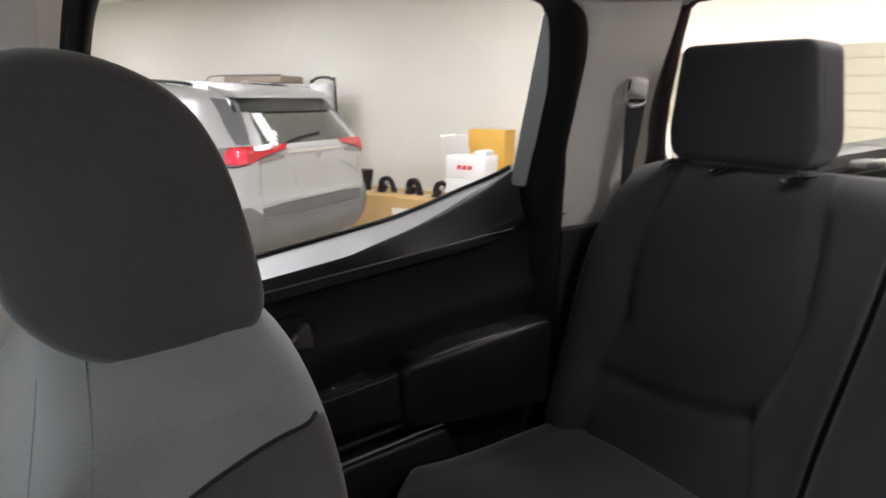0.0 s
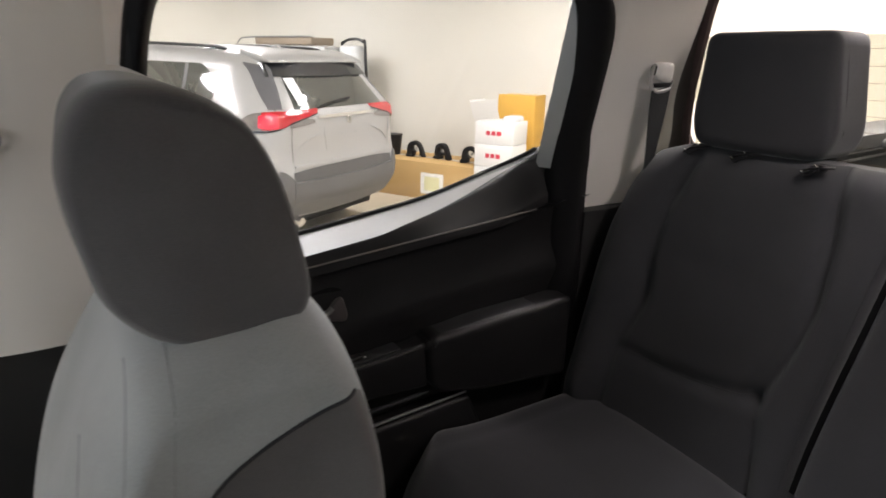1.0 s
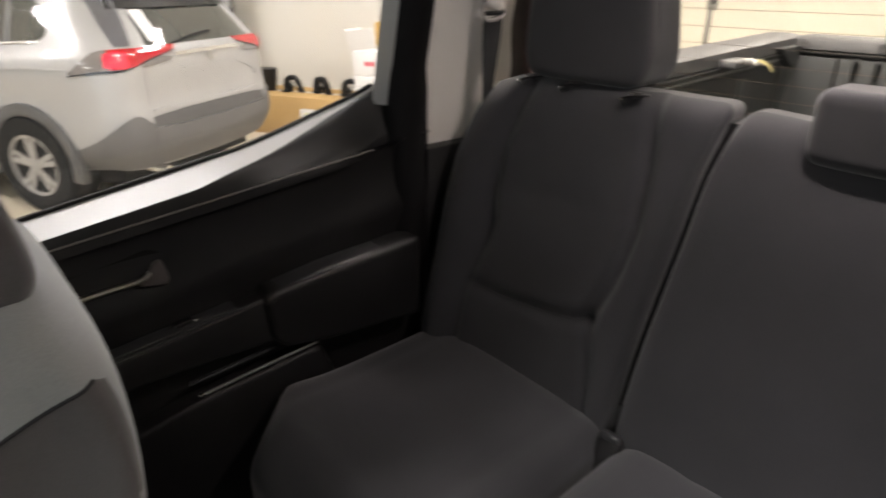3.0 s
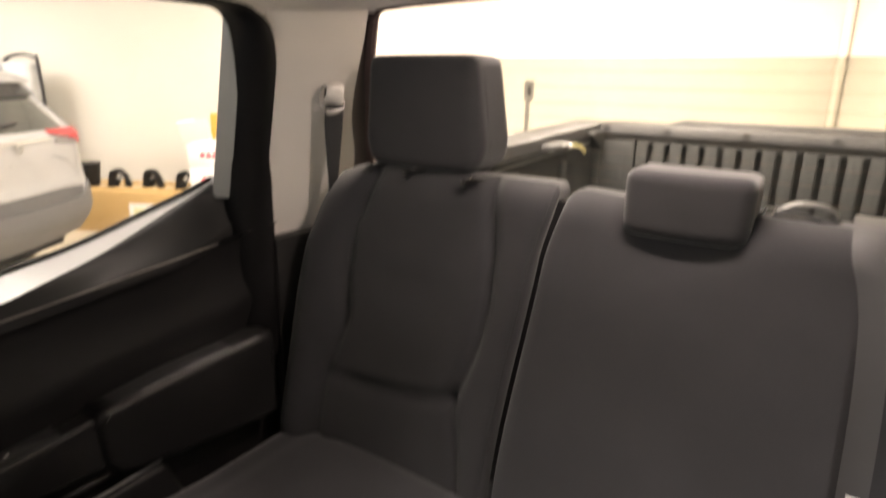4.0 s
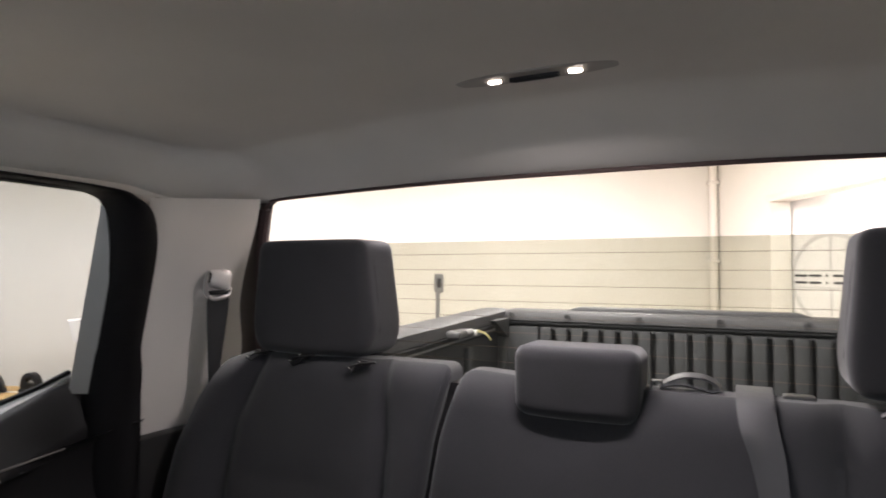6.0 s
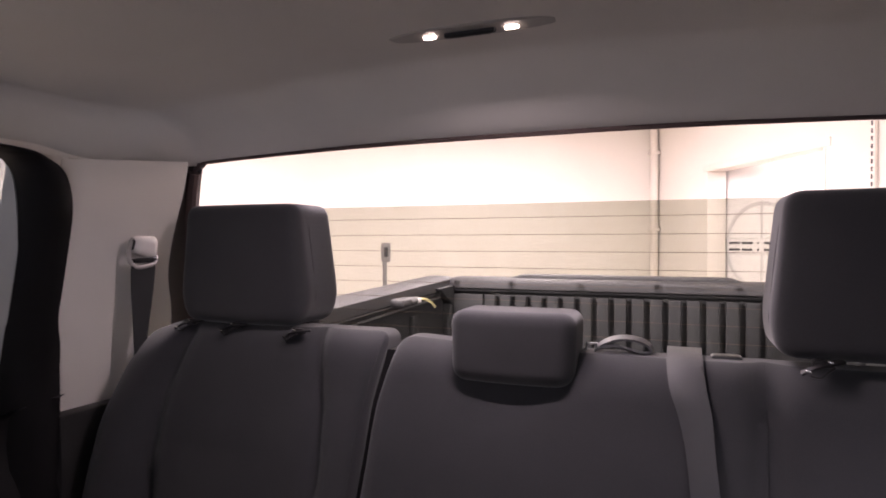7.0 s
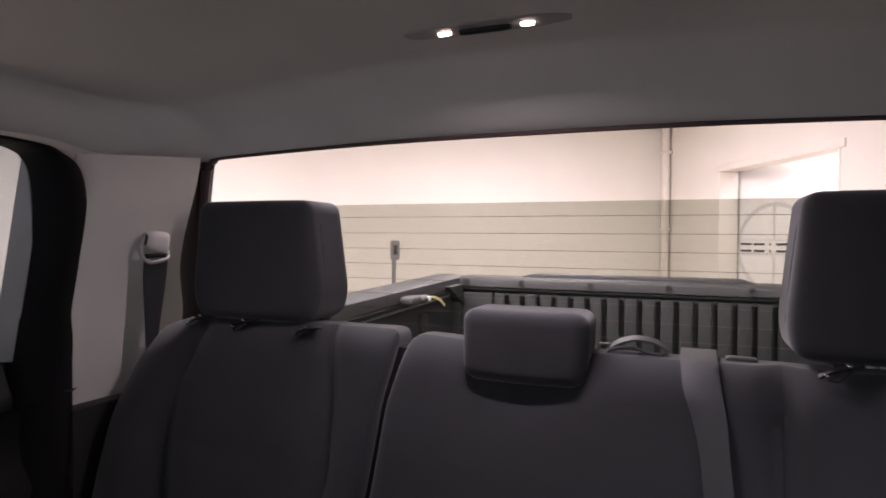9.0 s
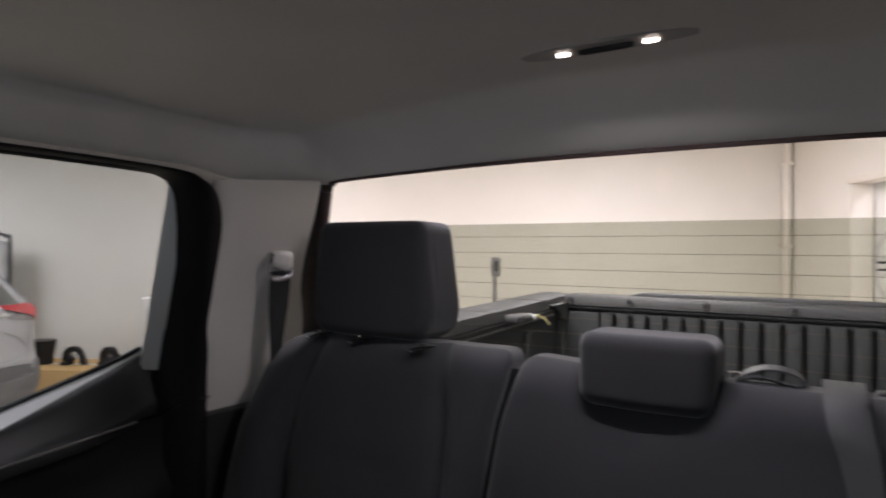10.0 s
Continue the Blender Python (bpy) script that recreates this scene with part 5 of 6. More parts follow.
for k in range(5):
    x = (-0.770, -0.49, -0.165, 0.165, 0.49)[k]
    hole = Matrix.Translation((x, TG - 0.012, 1.377))
    part("cap_bolt", disc(0, 0.007, -0.004, 0.006, 14, m=hole), SATIN, gate)
    part("bolt_recess", disc(0.010, 0.016, -0.003, 0.004, 16, m=hole), RAILCAP, gate)
# upright ribs with rounded tops between the slots
x = -0.60
while x < 0.62:
    arch = [(x - 0.0265, 0.90), (x + 0.0265, 0.90), (x + 0.0265, 1.325), (x - 0.0265, 1.325)]
    part("gate_rib", prism(arch, "y", TG - 0.004, TG + 0.034, 0.006, 2), BEDLINER, gate)
    x += 0.076
x = -0.60 + 0.038
while x < 0.58:
    w = 0.0115
    cap = [(x - w, 1.330), (x + w, 1.330), (x + w, 1.300)] + [(x + w * math.cos(a), 1.300 + 0.016 * math.sin(a)) for a in np.linspace(0.35, math.pi - 0.35, 6)] + [(x - w, 1.300)]
    part("slot_arch", prism(cap, "y", TG + 0.002, TG + 0.034), BEDLINER, gate)
    x += 0.076
part("gate_border", box(-0.795, -0.635, TG - 0.002, TG + 0.043, 0.88, 1.325, 0.008), BEDLINER, gate)
part("gate_border", box(0.635, 0.795, TG - 0.002, TG + 0.043, 0.88, 1.325, 0.008), BEDLINER, gate)
cl = thing("tie_down_cleat", "dark grey tie-down cleat with pale yellow strap on the bed rail", "cleat", Matrix.Translation((-0.768, 2.44, 1.338)))
part("body", soft_box(0.032, 0.070, 0.017, 0.012, 6), RAILCAP, cl, "dark grey cleat body")
part("knob", tube([(0.0, 0.0, 0.0), (0.05, 0.02, 0.012)], 0.013, 10), GREYPLASTIC, cl)
part("strap_end", tube(smooth_line([(0.03, 0.05, 0.005), (0.045, 0.09, 0.006), (0.055, 0.14, -0.010), (0.06, 0.18, -0.036)], 5), 0.0, flat=(0.011, 0.003, (0, 0.3, 1))), YELLOW, cl, "pale yellow strap end")
part("strap_tie", soft_box(0.010, 0.008, 0.010, 0.004, 4, m=Matrix.Translation((0.040, 0.055, 0.004))), WHITE, cl, "small white tie")


# ---- rear bench ----
def lean_y(z):
    """The front face of the backrests."""
    return 0.97 + (z - 0.85) * 0.25


def backrest(name, x0, x1, z0, z1, seams, bolsters, parent, label="", thick=0.145, cuts=56, top=None, back=0.0, crisp=0):
    """A padded backrest between x0 and x1 whose seams lie in grooves. bolsters: (x, width, height) ridges."""
    hx, hz, hy = (x1 - x0) / 2, (z1 - z0) / 2, thick / 2
    cx, cz = (x0 + x1) / 2, (z0 + z1) / 2

    def bend(c):
        x, z = c.x + cx, c.z + cz
        y = c.y
        w = max(0.0, min(1.0, 0.5 - c.y / thick))
        for n, line in enumerate(seams):
            d = seg_dist((x, z), line)
            y += w * (0.022, 0.016, 0.008, 0.008, 0.0022)[n] * math.exp(-(d / (0.013 if n else 0.018)) ** 2)
        for bx, bw, bh in bolsters:
            y -= w * bh * math.exp(-((x - bx) / bw) ** 2) * ramp(z1 + 0.02, z1 - 0.16, z) * (0.6 + 0.4 * ramp(z0, z0 + 0.1, z))
        y -= w * 0.010 * (1 - (c.x / hx) ** 2)
        y += w * 0.024 * (max(0.0, (c.z - hz + 0.055) / 0.055) ** 2 + max(0.0, (-c.x * crisp - hx + 0.05) / 0.05) ** 2)
        y -= (1 - w) * 0.070 * ramp(z1 - 0.18, z1 - 0.01, z)
        if x < -0.62 or x > 0.64:
            x += math.copysign(0.010, x) * ramp(1.37, 1.15, z) * ramp(0.62, 0.71, abs(x))
        x += (0.018 * ramp(1.30, 1.43, z) - 0.028 * ramp(1.38, 0.92, z)) * ramp(0.12, 0.0, abs(x + 0.195))
        if top:
            z += top(x) * ramp(cz, z1, z)
        return Vector((x, lean_y(z) + hy + y + back, z))
    return part(name, soft_box(hx, hy, hz, 0.021, cuts, bend), CLOTH, parent, label, 70)


def seam_tube(parent, back, pts, r=0.0014):
    """A stitched seam laid on the front of a backrest."""
    tree = surface(back)
    line = []
    for p in smooth_line([(x, 0, z) for x, z in pts], 8):
        hit = tree.ray_cast(Vector((p.x, 0.3, p.z)), Vector((0, 1, 0)))[0]
        if hit is not None:
            line.append((p.x, hit.y + 0.0004, p.z))
    return part("seam", tube(line, r, 6), SEAM, parent)


narrow = thing("rear_seat", "charcoal cloth rear seat section beside the door, headrest raised", "seat", group="rear seats")
SL = [(-0.586, 1.41), (-0.613, 1.31), (-0.617, 1.21), (-0.603, 1.12), (-0.632, 1.005), (-0.632, 0.87)]
SR = [(-0.312, 1.43), (-0.288, 1.31), (-0.280, 1.20), (-0.292, 1.12), (-0.324, 1.028)]
SC = [(-0.632, 1.005), (-0.57, 1.0), (-0.50, 1.002), (-0.40, 1.014), (-0.324, 1.028)]
SR2 = [(-0.324, 1.028), (-0.30, 0.95), (-0.283, 0.87)]
SH = [(-0.613, 1.223), (-0.45, 1.224), (-0.282, 1.235)]
nb = backrest("backrest", -0.745, -0.2010, 0.80, 1.432, [SL, SR, SC, SR2, SH], [(-0.675, 0.06, 0.052), (-0.225, 0.05, 0.004)], narrow, "charcoal cloth backrest with seamed panels",
         top=lambda x: -0.024 * ramp(-0.60, -0.71, x) - 0.080 * ramp(-0.68, -0.755, x), crisp=1)
for line in (SL[:4], SL[3:], SR, SC, SR2):
    seam_tube(narrow, nb, line)
seam_tube(narrow, nb, SH, 0.0005)


def cushion(name, x0, x1, parent, label):
    cx, hx = (x0 + x1) / 2, (x1 - x0) / 2

    def bend(c):
        w = max(0.0, min(1.0, 0.5 + c.z / 0.16))
        z = c.z + w * (0.012 * math.cos(c.x / hx * 1.4) + 0.018 * ramp(0.05, -0.28, c.y) - 0.05 * ramp(-0.20, -0.29, c.y))
        x = c.x * (1 - 0.05 * ramp(-0.16, -0.29, c.y))
        d = abs(abs(c.x) - hx * 0.70)
        z -= w * 0.003 * math.exp(-(d / 0.02) ** 2)
        out = ramp(0.45, 1.0, (x * (1 if cx > 0 else -1)) / hx)
        y = c.y + (0.022 + 0.085 * out) * ramp(-0.02, -0.29, c.y)
        return Vector((cx + x, 0.72 + y, 0.785 + z))
    return part(name, soft_box(hx, 0.29, 0.08, 0.06, 34, bend), CLOTH, parent, label, 70)


cushion("seat_cushion", -0.735, -0.215, narrow, "charcoal cloth seat cushion")
part("seat_base", box(-0.70, -0.24, 0.50, 1.0, FLOOR_Z, 0.72, 0.03), BLACK, narrow, "black plastic seat base")


def headrest(parent, cx, cy, cz, hx, hy, hz, r, label, taper=0.0, tilt=0.0, lean=0.0, seam=True, draw=0.20):
    def bend(c):
        t = c.z / hz
        x = c.x * (1 + taper * t) + lean * c.z
        x *= 1 - draw * (max(0.0, -t - 0.30) / 0.70) ** 2.4
        y = c.y - 0.010 * (1 - (c.x / hx) ** 2) * (1 if c.y < 0 else 0.3) + tilt * c.z
        return Vector((cx + x, cy + y, cz + c.z))
    ring = []
    for k in range(56):
        a = k * math.tau / 56
        c, d = math.cos(a), math.sin(a)
        ring.append(bend(Vector((math.copysign(abs(c) ** 0.28, c) * hx, -hy * 0.40, math.copysign(abs(d) ** 0.28, d) * hz))))
    if seam:
        part("seam", tube(ring, 0.0009, 6, closed=True), SEAM, parent)
    return part("headrest", soft_box(hx, hy, hz, r, 22, bend), CLOTH_SIDE, parent, label, 70)


def posts(parent, cx, y, z0, z1, dx=0.075):
    for s in (-1, 1):
        part("headrest_post", tube([(cx + s * dx, y + 0.02, z0), (cx + s * dx, y, z1)], 0.007, 10), STEEL, parent, "steel headrest post")
        part("post_collar", soft_box(0.022, 0.02, 0.012, 0.009, 5, m=Matrix.Translation((cx + s * dx, y + 0.015, z0 + 0.03))), BLACK, parent, "black plastic post collar")


headrest(narrow, -0.486, 1.190, 1.540, 0.135, 0.060, 0.108, 0.020, "large raised headrest", -0.085, 0.10, -0.10)
posts(narrow, -0.462, 1.18, 1.405, 1.48)

wide = thing("rear_seat", "charcoal cloth wide rear seat section with low middle headrest", "seat", group="rear seats")
wb = backrest("backrest", -0.1855, 0.735, 0.80, 1.418, [[(0.361, 1.43), (0.357, 1.28), (0.36, 1.12), (0.33, 1.03)], [(0.585, 1.43), (0.61, 1.31), (0.61, 1.21), (0.63, 1.0)], [(0.33, 1.03), (0.5, 1.0), (0.63, 1.0)]],
         [(0.675, 0.06, 0.05), (-0.20, 0.07, 0.016), (0.0, 0.30, 0.012), (0.45, 0.2, 0.006)], wide, "charcoal cloth backrest", cuts=64, thick=0.14, top=lambda x: 0.008 * ramp(0.02, -0.16, x), back=0.007, crisp=-1)
for line in ([(0.361, 1.425), (0.357, 1.28), (0.36, 1.12), (0.33, 1.03)], [(0.585, 1.42), (0.61, 1.31), (0.61, 1.21), (0.63, 1.0)], [(0.33, 1.03), (0.5, 1.0), (0.63, 1.0)]):
    seam_tube(wide, wb, line)
cushion("seat_cushion", -0.205, 0.735, wide, "charcoal cloth bench cushion")
part("seat_base", box(-0.18, 0.70, 0.50, 1.0, FLOOR_Z, 0.72, 0.03), BLACK, wide, "black plastic seat base")
headrest(wide, 0.0285, 1.138, 1.426, 0.092, 0.050, 0.0520, 0.020, "low middle headrest", 0.015, 0.05, seam=False, draw=0.03)
headrest(wide, 0.514, 1.190, 1.538, 0.142, 0.060, 0.108, 0.020, "large raised headrest", -0.05, 0.10, 0.05, draw=0.10)
posts(wide, 0.515, 1.18, 1.405, 1.48)
# black sheet set between the sections to stand for the split's shade


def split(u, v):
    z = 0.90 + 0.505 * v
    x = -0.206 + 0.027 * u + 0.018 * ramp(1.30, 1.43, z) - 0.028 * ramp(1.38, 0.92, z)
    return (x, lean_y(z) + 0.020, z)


part("split_shade", shell(split, 2, 24, lambda u, v: (0, 0.05, 0)), MATTE_BLACK, wide, "black sheet painted as the shade inside the split")
# piping along the split
seam_tube(narrow, nb, [(-0.2095 + 0.018 * ramp(1.30, 1.43, z) - 0.028 * ramp(1.38, 0.92, z), z) for z in (1.425, 1.38, 1.30, 1.2, 1.1, 1.0, 0.9)], 0.0016)

# short black straps tucked under the headrests, with bright bits added as glints
for x, y, z, turn in ((-0.585, 1.112, 1.428, 16), (-0.480, 1.108, 1.427, 0), (-0.346, 1.104, 1.424, -8), (0.420, 1.108, 1.424, 10), (0.604, 1.108, 1.424, -10)):
    hk = thing("seat_strap_hook", "small black strap hook at the foot of the headrest", "hook", pose(x, y, z, 0, 0, turn), "strap hooks")
    part("strap", tube(smooth_line([(-0.024, 0.002, -0.008), (-0.010, -0.003, 0.001), (0.008, 0.0, 0.005), (0.026, 0.010, 0.007)], 5), 0.0, flat=(0.007, 0.003, (0, 1, 0.3))), BLACK, hk)
    part("sleeve", soft_box(0.012, 0.007, 0.005, 0.004, 5, m=Matrix.Translation((0.002, 0.008, 0.004))), BLACK, hk)
    part("hook", tube(smooth_line([(-0.016, -0.006, -0.009), (-0.007, -0.010, -0.010), (0.001, -0.009, -0.004), (0.010, -0.006, 0.002)], 4), 0.0018, 8), BLACK, hk)
    for gx, gz in ((-0.019, -0.004), (0.005, 0.0085)):
        part("strap_glint", soft_box(0.0035, 0.0018, 0.0013, 0.001, 3, m=Matrix.Translation((gx, -0.007, gz)) @ Matrix.Rotation(radians(20), 4, "Y")), CHROME, hk, "tiny bright piece added as a glint")

loop = thing("pull_strap", "black webbing pull loop on the seat back", "strap", pose(0.178, 1.170, 1.418))
upper = smooth_line([(-0.040, -0.006, 0.000), (-0.026, -0.008, 0.013), (-0.004, -0.008, 0.021), (0.020, -0.006, 0.020), (0.036, -0.004, 0.013), (0.041, -0.004, 0.004), (0.030, -0.006, 0.000), (0.012, -0.006, 0.004), (-0.010, -0.008, 0.008), (-0.034, -0.008, 0.004)], 5)
part("webbing", tube(upper, 0.0, flat=(0.020, 0.0032, (0, 1, 0.25))), BELT_PALE, loop)
part("buckle", tube([(-0.052, -0.014, -0.002), (-0.048, -0.016, 0.012), (-0.036, -0.012, 0.012), (-0.038, -0.010, -0.002)], 0.0026, 6, closed=True), STEEL, loop, "small metal buckle")

belt = thing("middle_seat_belt", "grey seat belt over the rear backrest", "seat belt")
SPINE = smooth_line([(0.262, 1.275, 1.404), (0.262, 1.20, 1.4245), (0.262, 1.130, 1.4190), (0.266, lean_y(1.38) - 0.006, 1.387), (0.276, lean_y(1.34) - 0.017, 1.345), (0.286, lean_y(1.26) - 0.026, 1.26), (0.292, lean_y(1.15) - 0.028, 1.15), (0.297, lean_y(0.9) - 0.028, 0.9)], 6)


def webbing(u, v):
    i = v * (len(SPINE) - 1)
    k = min(len(SPINE) - 2, int(i))
    p = SPINE[k].lerp(SPINE[k + 1], i - k)
    w = 0.046 - 0.012 * ramp(1.40, 1.30, p.z) * ramp(1.19, 1.14, p.y)
    return (p.x + w * (u - 0.5), p.y + 0.010 * (1 - u) * ramp(1.40, 1.33, p.z) - 0.002 * math.sin(math.pi * u), p.z)


part("webbing", shell(webbing, 6, 42, lambda u, v: (0, 0.0015, 0.001)), BELT_PALE, belt, "grey webbing", 60)
part("belt_bezel", soft_box(0.020, 0.012, 0.005, 0.004, 6, m=Matrix.Translation((0.316, 1.172, 1.4175))), SATIN, belt, "dark bezel where the belt leaves the seat")
part("care_label", box(0.286, 0.303, lean_y(1.09) - 0.036, lean_y(1.09) - 0.034, 1.08, 1.105), WHITE, belt, "white sewn care label")

bk = thing("seat_belt_buckle", "black seat belt buckle standing between the cushions", "buckle", pose(-0.205, 0.945, 0.822, -22, 0, 8))
part("body", soft_box(0.024, 0.016, 0.048, 0.010, 6), BLACK, bk)
part("button", box(-0.017, 0.017, -0.020, 0.002, 0.040, 0.053, 0.003), SATIN, bk, "dark release button")
part("stalk", tube([(0, 0.0, -0.04), (0.0, 0.02, -0.12)], 0.012, 8), BLACK, bk)
sl = thing("seat_belt_buckle", "black buckle stalk in its sleeve behind the cushion", "buckle", pose(-0.262, 0.985, 0.865, -15, 12, 0))
part("sleeve", soft_box(0.026, 0.012, 0.040, 0.009, 6, lambda c: Vector((c.x * (1 - 3.0 * c.z), c.y, c.z))), MATTE_BLACK, sl, "dark cloth sleeve")
part("tongue_glint", box(-0.010, 0.006, -0.0135, -0.0125, 0.012, 0.015), STEEL, sl, "thin bright metal edge")


def outer_belt(s):
    b = thing("seat_belt", "dark seat belt hanging from the pillar guide", "seat belt", group="outer seat belts")
    gx, gy, gz = s * 0.690, 1.104, 1.567
    part("guide_cover", soft_box(0.013, 0.027, 0.020, 0.013, 9, lambda c: Vector((c.x, c.y, c.z * (1 + 0.25 * c.y / 0.03))), m=Matrix.Translation((gx, gy + 0.006, gz + 0.004)) @ Matrix.Rotation(radians(-10), 4, "X")), TRIM, b, "pale rounded belt guide cover")
    part("cover_gap", soft_box(0.007, 0.003, 0.010, 0.0025, 5, m=Matrix.Translation((gx, gy - 0.0215, gz + 0.007)) @ Matrix.Rotation(radians(-14), 4, "X")), BLACK, b, "dark gap beside the cover")
    part("belt_slot", soft_box(0.007, 0.028, 0.0045, 0.003, 5, m=Matrix.Translation((gx - s * 0.004, gy + 0.004, gz - 0.022)) @ Matrix.Rotation(radians(2), 4, "X")), BLACK, b, "dark slot of the belt guide")
    part("guide_ring", tube(smooth_line([(gx, gy - 0.018, gz + 0.018), (gx - s * 0.003, gy - 0.029, gz + 0.002), (gx - s * 0.006, gy - 0.032, gz - 0.018), (gx - s * 0.009, gy - 0.024, gz - 0.033), (gx - s * 0.010, gy - 0.004, gz - 0.034), (gx - s * 0.009, gy + 0.022, gz - 0.028), (gx - s * 0.004, gy + 0.031, gz - 0.014)], 5), 0.0044, 8), RING, b, "grey belt guide ring")

    def strap(u, v):
        w = 0.050 * (1 - 0.62 * ramp(0.0, 0.75, v))
        return (gx - s * (0.012 - 0.010 * v), gy - 0.006 - 0.006 * v + w * (u - 0.5) + 0.004 * u, gz - 0.028 - 0.26 * v + 0.008 * (u - 0.5) * (1 - v))
    part("webbing", shell(strap, 6, 16, lambda u, v: (s * 0.003, 0, 0)), BELT, b, "dark belt webbing", 60)
    return b


outer_belt(-1)
outer_belt(1)

# ---- dome lamp ----
dome = thing("dome_lamp", "slim grey dome lamp with two lit lenses in the headliner", "lamp", Matrix.Translation((0.010, 0.970, 1.8485)) @ Matrix.Rotation(radians(1), 4, "X"))
rim = soft_box(0.112, 0.023, 0.006, 0.004, 20, lambda c: Vector((c.x, c.y * max(0.12, 1 - abs(c.x / 0.1125) ** 5) ** 0.5 * (1 - 0.18 * (c.x / 0.112) ** 2), c.z)))
part("housing", rim, mat("grey_lamp_plastic", (0.36, 0.335, 0.31), 0.5, var=0.05), dome, "grey plastic lamp housing")
for s in (-1, 1):
    part("lens", soft_box(0.0085, 0.0022, 0.004, 0.0018, 5, m=Matrix.Translation((s * 0.054, 0.0, -0.006))), LED, dome, "lit warm lens")
part("switch_bar", soft_box(0.034, 0.005, 0.006, 0.004, 5, m=Matrix.Translation((0.0, 0.0, -0.006))), BLACK, dome, "black switch bar")

# ---- front seat ----
fs = thing("bucket_seat", "grey cloth front seat with a large headrest", "seat", group="front seats")


CXF = -0.43
hp = [(0.035, 1.525), (0.046, 1.561), (0.068, 1.580), (0.105, 1.5815), (0.145, 1.567), (0.172, 1.543), (0.191, 1.500), (0.203, 1.450), (0.211, 1.405), (0.2085, 1.382), (0.196, 1.370), (0.170, 1.3655), (0.140, 1.3635), (0.107, 1.364), (0.075, 1.380), (0.051, 1.410), (0.041, 1.450), (0.035, 1.490)]
hp = [(p.x, p.z) for p in closed_line([(y, 0, z) for y, z in hp], 5)]


def pillow(outline, cx, hw, r, bulge, material, parent, name, label, n=14, waist=lambda z: 1.0):
    """An outline (y, z) pulled along x to both sides of cx, drawn in softly towards its ends."""
    bm = bmesh.new()
    my, mz = sum(p[0] for p in outline) / len(outline), sum(p[1] for p in outline) / len(outline)
    rings = []
    for i in range(n + 1):
        t = -1 + 2 * i / n
        x = cx + hw * math.copysign(1 - (1 - abs(t)) ** 1.6, t)
        e = max(0.0, (abs(x - cx) - (hw - r)) / r)
        k = math.sqrt(max(0.0, 1 - min(1, e) ** 2))
        rings.append([bm.verts.new((cx + (x - cx) * waist(z), my + (y - my) * (1 - bulge * (1 - k)), mz + (z - mz) * (1 - bulge * (1 - k)))) for y, z in outline])
    m = len(outline)
    for a, b in zip(rings, rings[1:]):
        for j in range(m):
            bm.faces.new((a[j], a[(j + 1) % m], b[(j + 1) % m], b[j]))
    for ring in (rings[0], rings[-1]):
        mid = bm.verts.new((ring[0].co.x + (0.008 if ring is rings[-1] else -0.008), my, mz))
        for j in range(m):
            bm.faces.new((ring[j], ring[(j + 1) % m], mid))
    return part(name, bm, material, parent, label, 60)


pillow([(0.112 + (y - 0.112) * 1.03, 1.472 + (z - 1.472) * 1.03 - 0.010 * ramp(1.45, 1.57, z)) for y, z in hp], CXF, 0.138, 0.034, 0.13, CLOTH_HEAD, fs, "headrest", "dark grey cloth headrest", 22)
bp = [(0.066, 1.366), (0.046, 1.340), (0.012, 1.280), (-0.025, 1.20), (-0.052, 1.10), (-0.07, 0.98), (-0.07, 0.80), (0.10, 0.80), (0.160, 0.95), (0.200, 1.06), (0.230, 1.15), (0.246, 1.22), (0.251, 1.28), (0.244, 1.33), (0.226, 1.368), (0.195, 1.384), (0.15, 1.380), (0.10, 1.376)]
bp = [(p.x, p.z) for p in closed_line([(y, 0, z) for y, z in bp], 5)]
fb = pillow(bp, CXF, 0.255, 0.17, 0.22, CLOTH_FRONT, fs, "backrest", "grey cloth backrest with curved seams", 40, lambda z: 1 - 0.22 * ramp(1.20, 1.40, z))
part("seat_cushion", soft_box(0.25, 0.27, 0.08, 0.06, 20, lambda c: Vector((CXF + c.x, -0.26 + c.y, 0.80 + c.z + 0.02 * ramp(0, -0.27, c.y)))), CLOTH, fs, "grey cloth cushion", 70)
part("seat_base", box(CXF - 0.22, CXF + 0.22, -0.48, 0.10, FLOOR_Z, 0.73, 0.03), BLACK, fs)


ftree = surface(fb)


def side_seam(pts, r=0.0006):
    """A seam laid on the inner flank of the front backrest."""
    line = []
    for p in smooth_line([(0, y, z) for y, z in pts], 8):
        hit = ftree.ray_cast(Vector((0.3, p.y, p.z)), Vector((-1, 0, 0)))[0]
        if hit is not None:
            line.append((hit.x - 0.0003, p.y, p.z))
    part("seam", tube(line, r, 6), SEAM_GREY, fs)


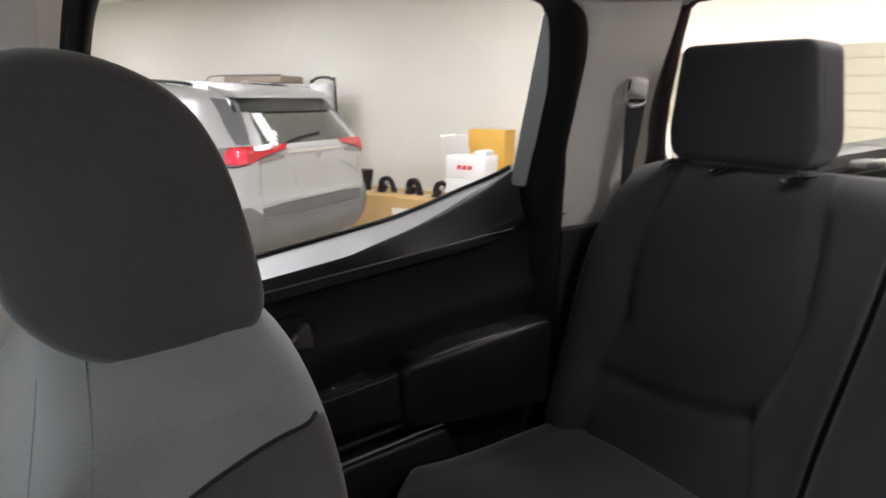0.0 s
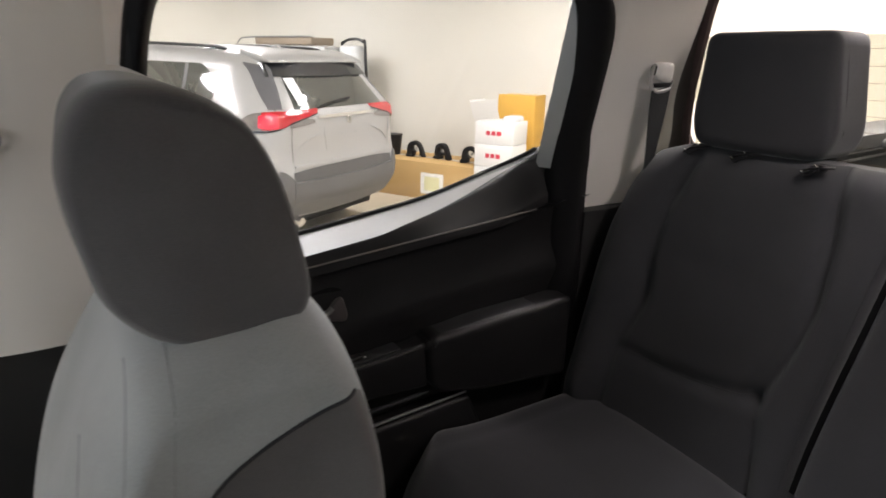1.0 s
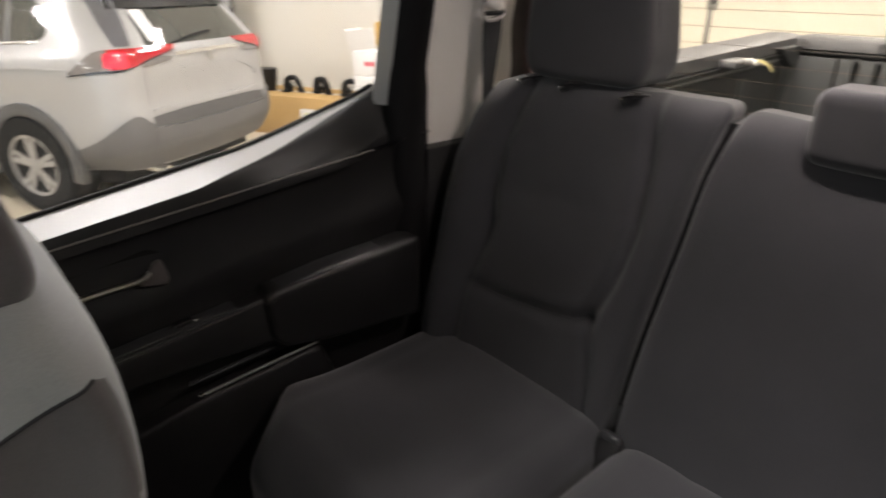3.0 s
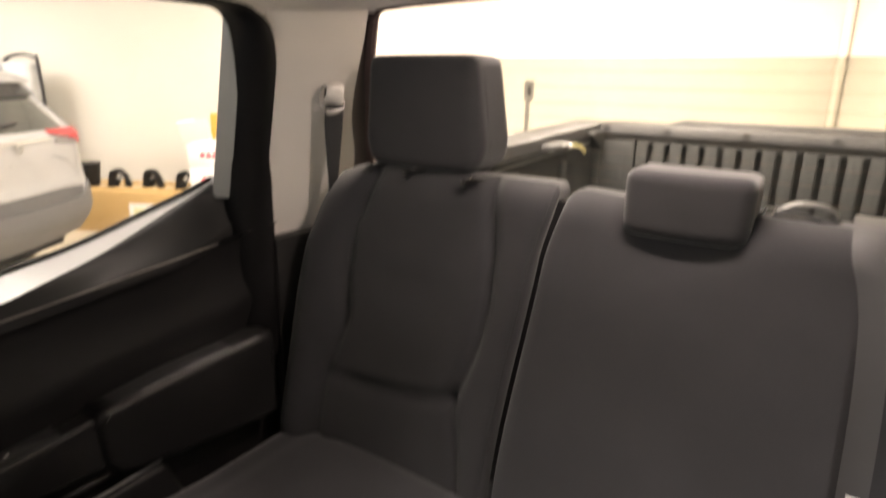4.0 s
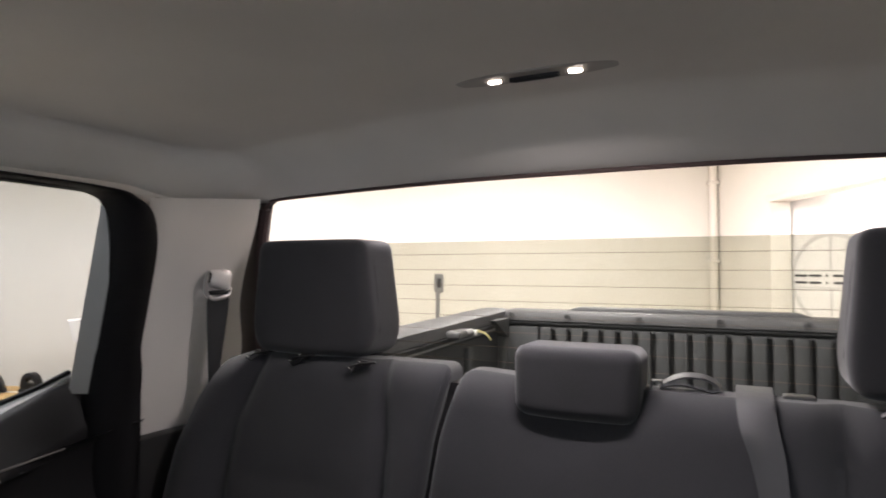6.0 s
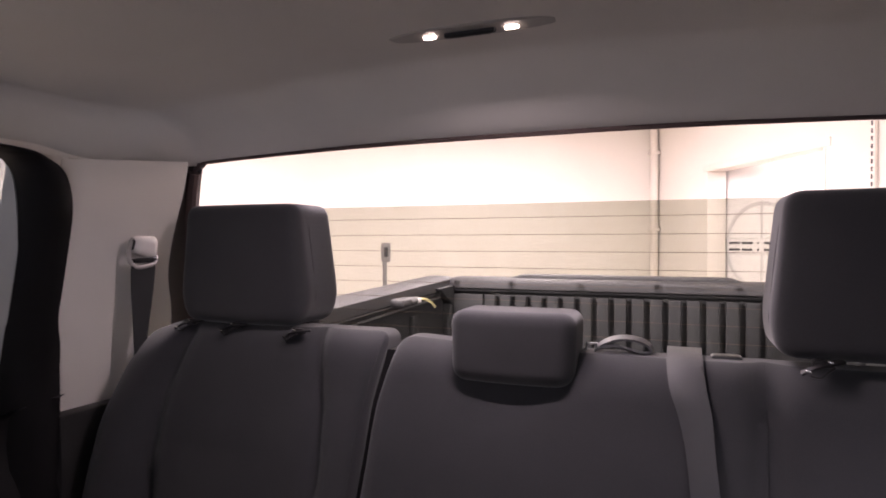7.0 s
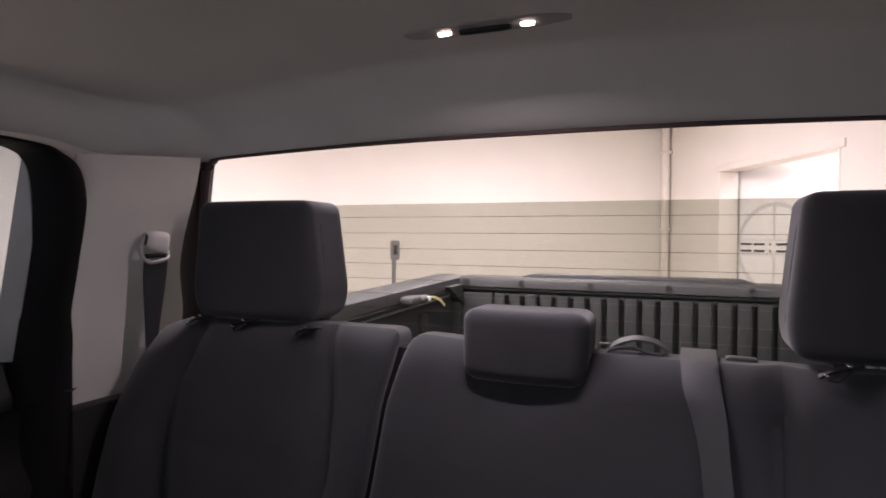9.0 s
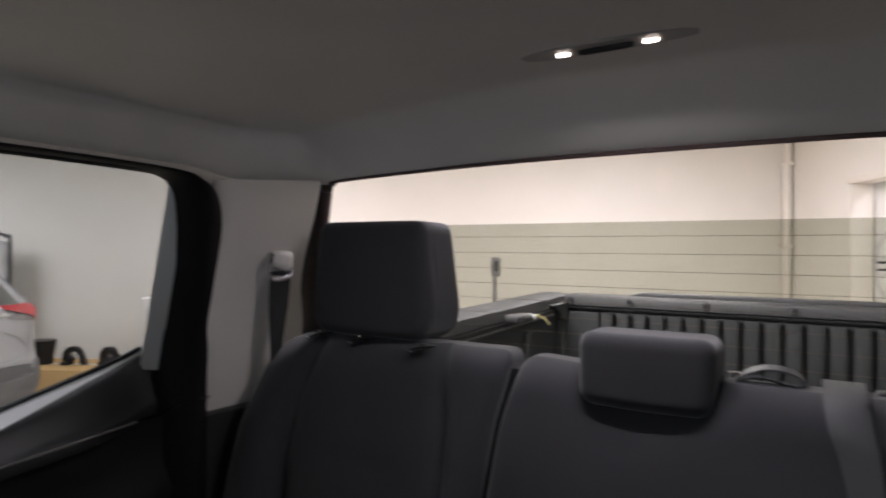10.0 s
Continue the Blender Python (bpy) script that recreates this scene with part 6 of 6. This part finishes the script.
side_seam([(0.075, 1.428), (0.064, 1.380), (0.046, 1.312), (0.030, 1.24), (0.02, 1.15), (0.018, 0.95)])
side_seam([(0.123, 1.414), (0.118, 1.400), (0.102, 1.388), (0.089, 1.374), (0.083, 1.345), (0.074, 1.28), (0.066, 1.15), (0.06, 0.95)])
side_seam([(0.056, 1.400), (0.040, 1.346), (0.014, 1.28), (-0.004, 1.20), (-0.02, 1.10), (-0.03, 0.98)])

# dark rear panel that wraps onto the flank below a curved edge
ARC = smooth_line([(0, 0.088, 1.00), (0, 0.084, 1.12), (0, 0.085, 1.21), (0, 0.092, 1.258), (0, 0.108, 1.280), (0, 0.136, 1.297), (0, 0.170, 1.311), (0, 0.200, 1.321), (0, 0.222, 1.326)], 8)
RIM = smooth_line([(0, 0.150, 0.99), (0, 0.180, 1.07), (0, 0.206, 1.14), (0, 0.221, 1.19), (0, 0.230, 1.225), (0, 0.235, 1.255), (0, 0.237, 1.275), (0, 0.2365, 1.297), (0, 0.232, 1.318)], 8)


def flank(u, v):
    i = int(round(v * (len(ARC) - 1)))
    p = ARC[i].lerp(RIM[i], u)
    hit = ftree.ray_cast(Vector((0.3, p.y, p.z)), Vector((-1, 0, 0)))[0]
    x = hit.x if hit is not None else CXF + 0.19
    return (x + 0.0016, p.y, p.z)


part("rear_panel", shell(flank, 16, len(ARC) - 1, lambda u, v: (-0.006, 0, 0)), CLOTH_PANEL, fs, "dark cloth rear panel", 60)
part("rear_panel_edge", tube([Vector(flank(0, i / (len(ARC) - 1))) for i in range(len(ARC))], 0.0016, 6), SEAM, fs)

fbelt = thing("seat_belt", "dark seat belt on the pale belt pillar", "seat belt")
part("guide_cover", soft_box(0.010, 0.020, 0.018, 0.009, 7, m=Matrix.Translation((-0.694, -0.055, 1.512))), TRIM, fbelt, "pale rounded belt guide cover")
part("guide_ring", tube(smooth_line([(-0.687, -0.075, 1.505), (-0.68, -0.074, 1.488), (-0.678, -0.052, 1.480), (-0.68, -0.030, 1.488), (-0.687, -0.030, 1.505)], 5), 0.004, 8), GREYPLASTIC, fbelt)
part("webbing", tube(smooth_line([(-0.680, -0.056, 1.484), (-0.692, -0.100, 1.40), (-0.702, -0.128, 1.28), (-0.71, -0.135, 1.10)], 5), 0.0, flat=(0.036, 0.0025, (0, 1, 0.15))), BELT, fbelt, "dark belt webbing")
# second front seat, out of view, added to shade the rear bench
copy_thing(fs, pose(0.86, 0, 0))
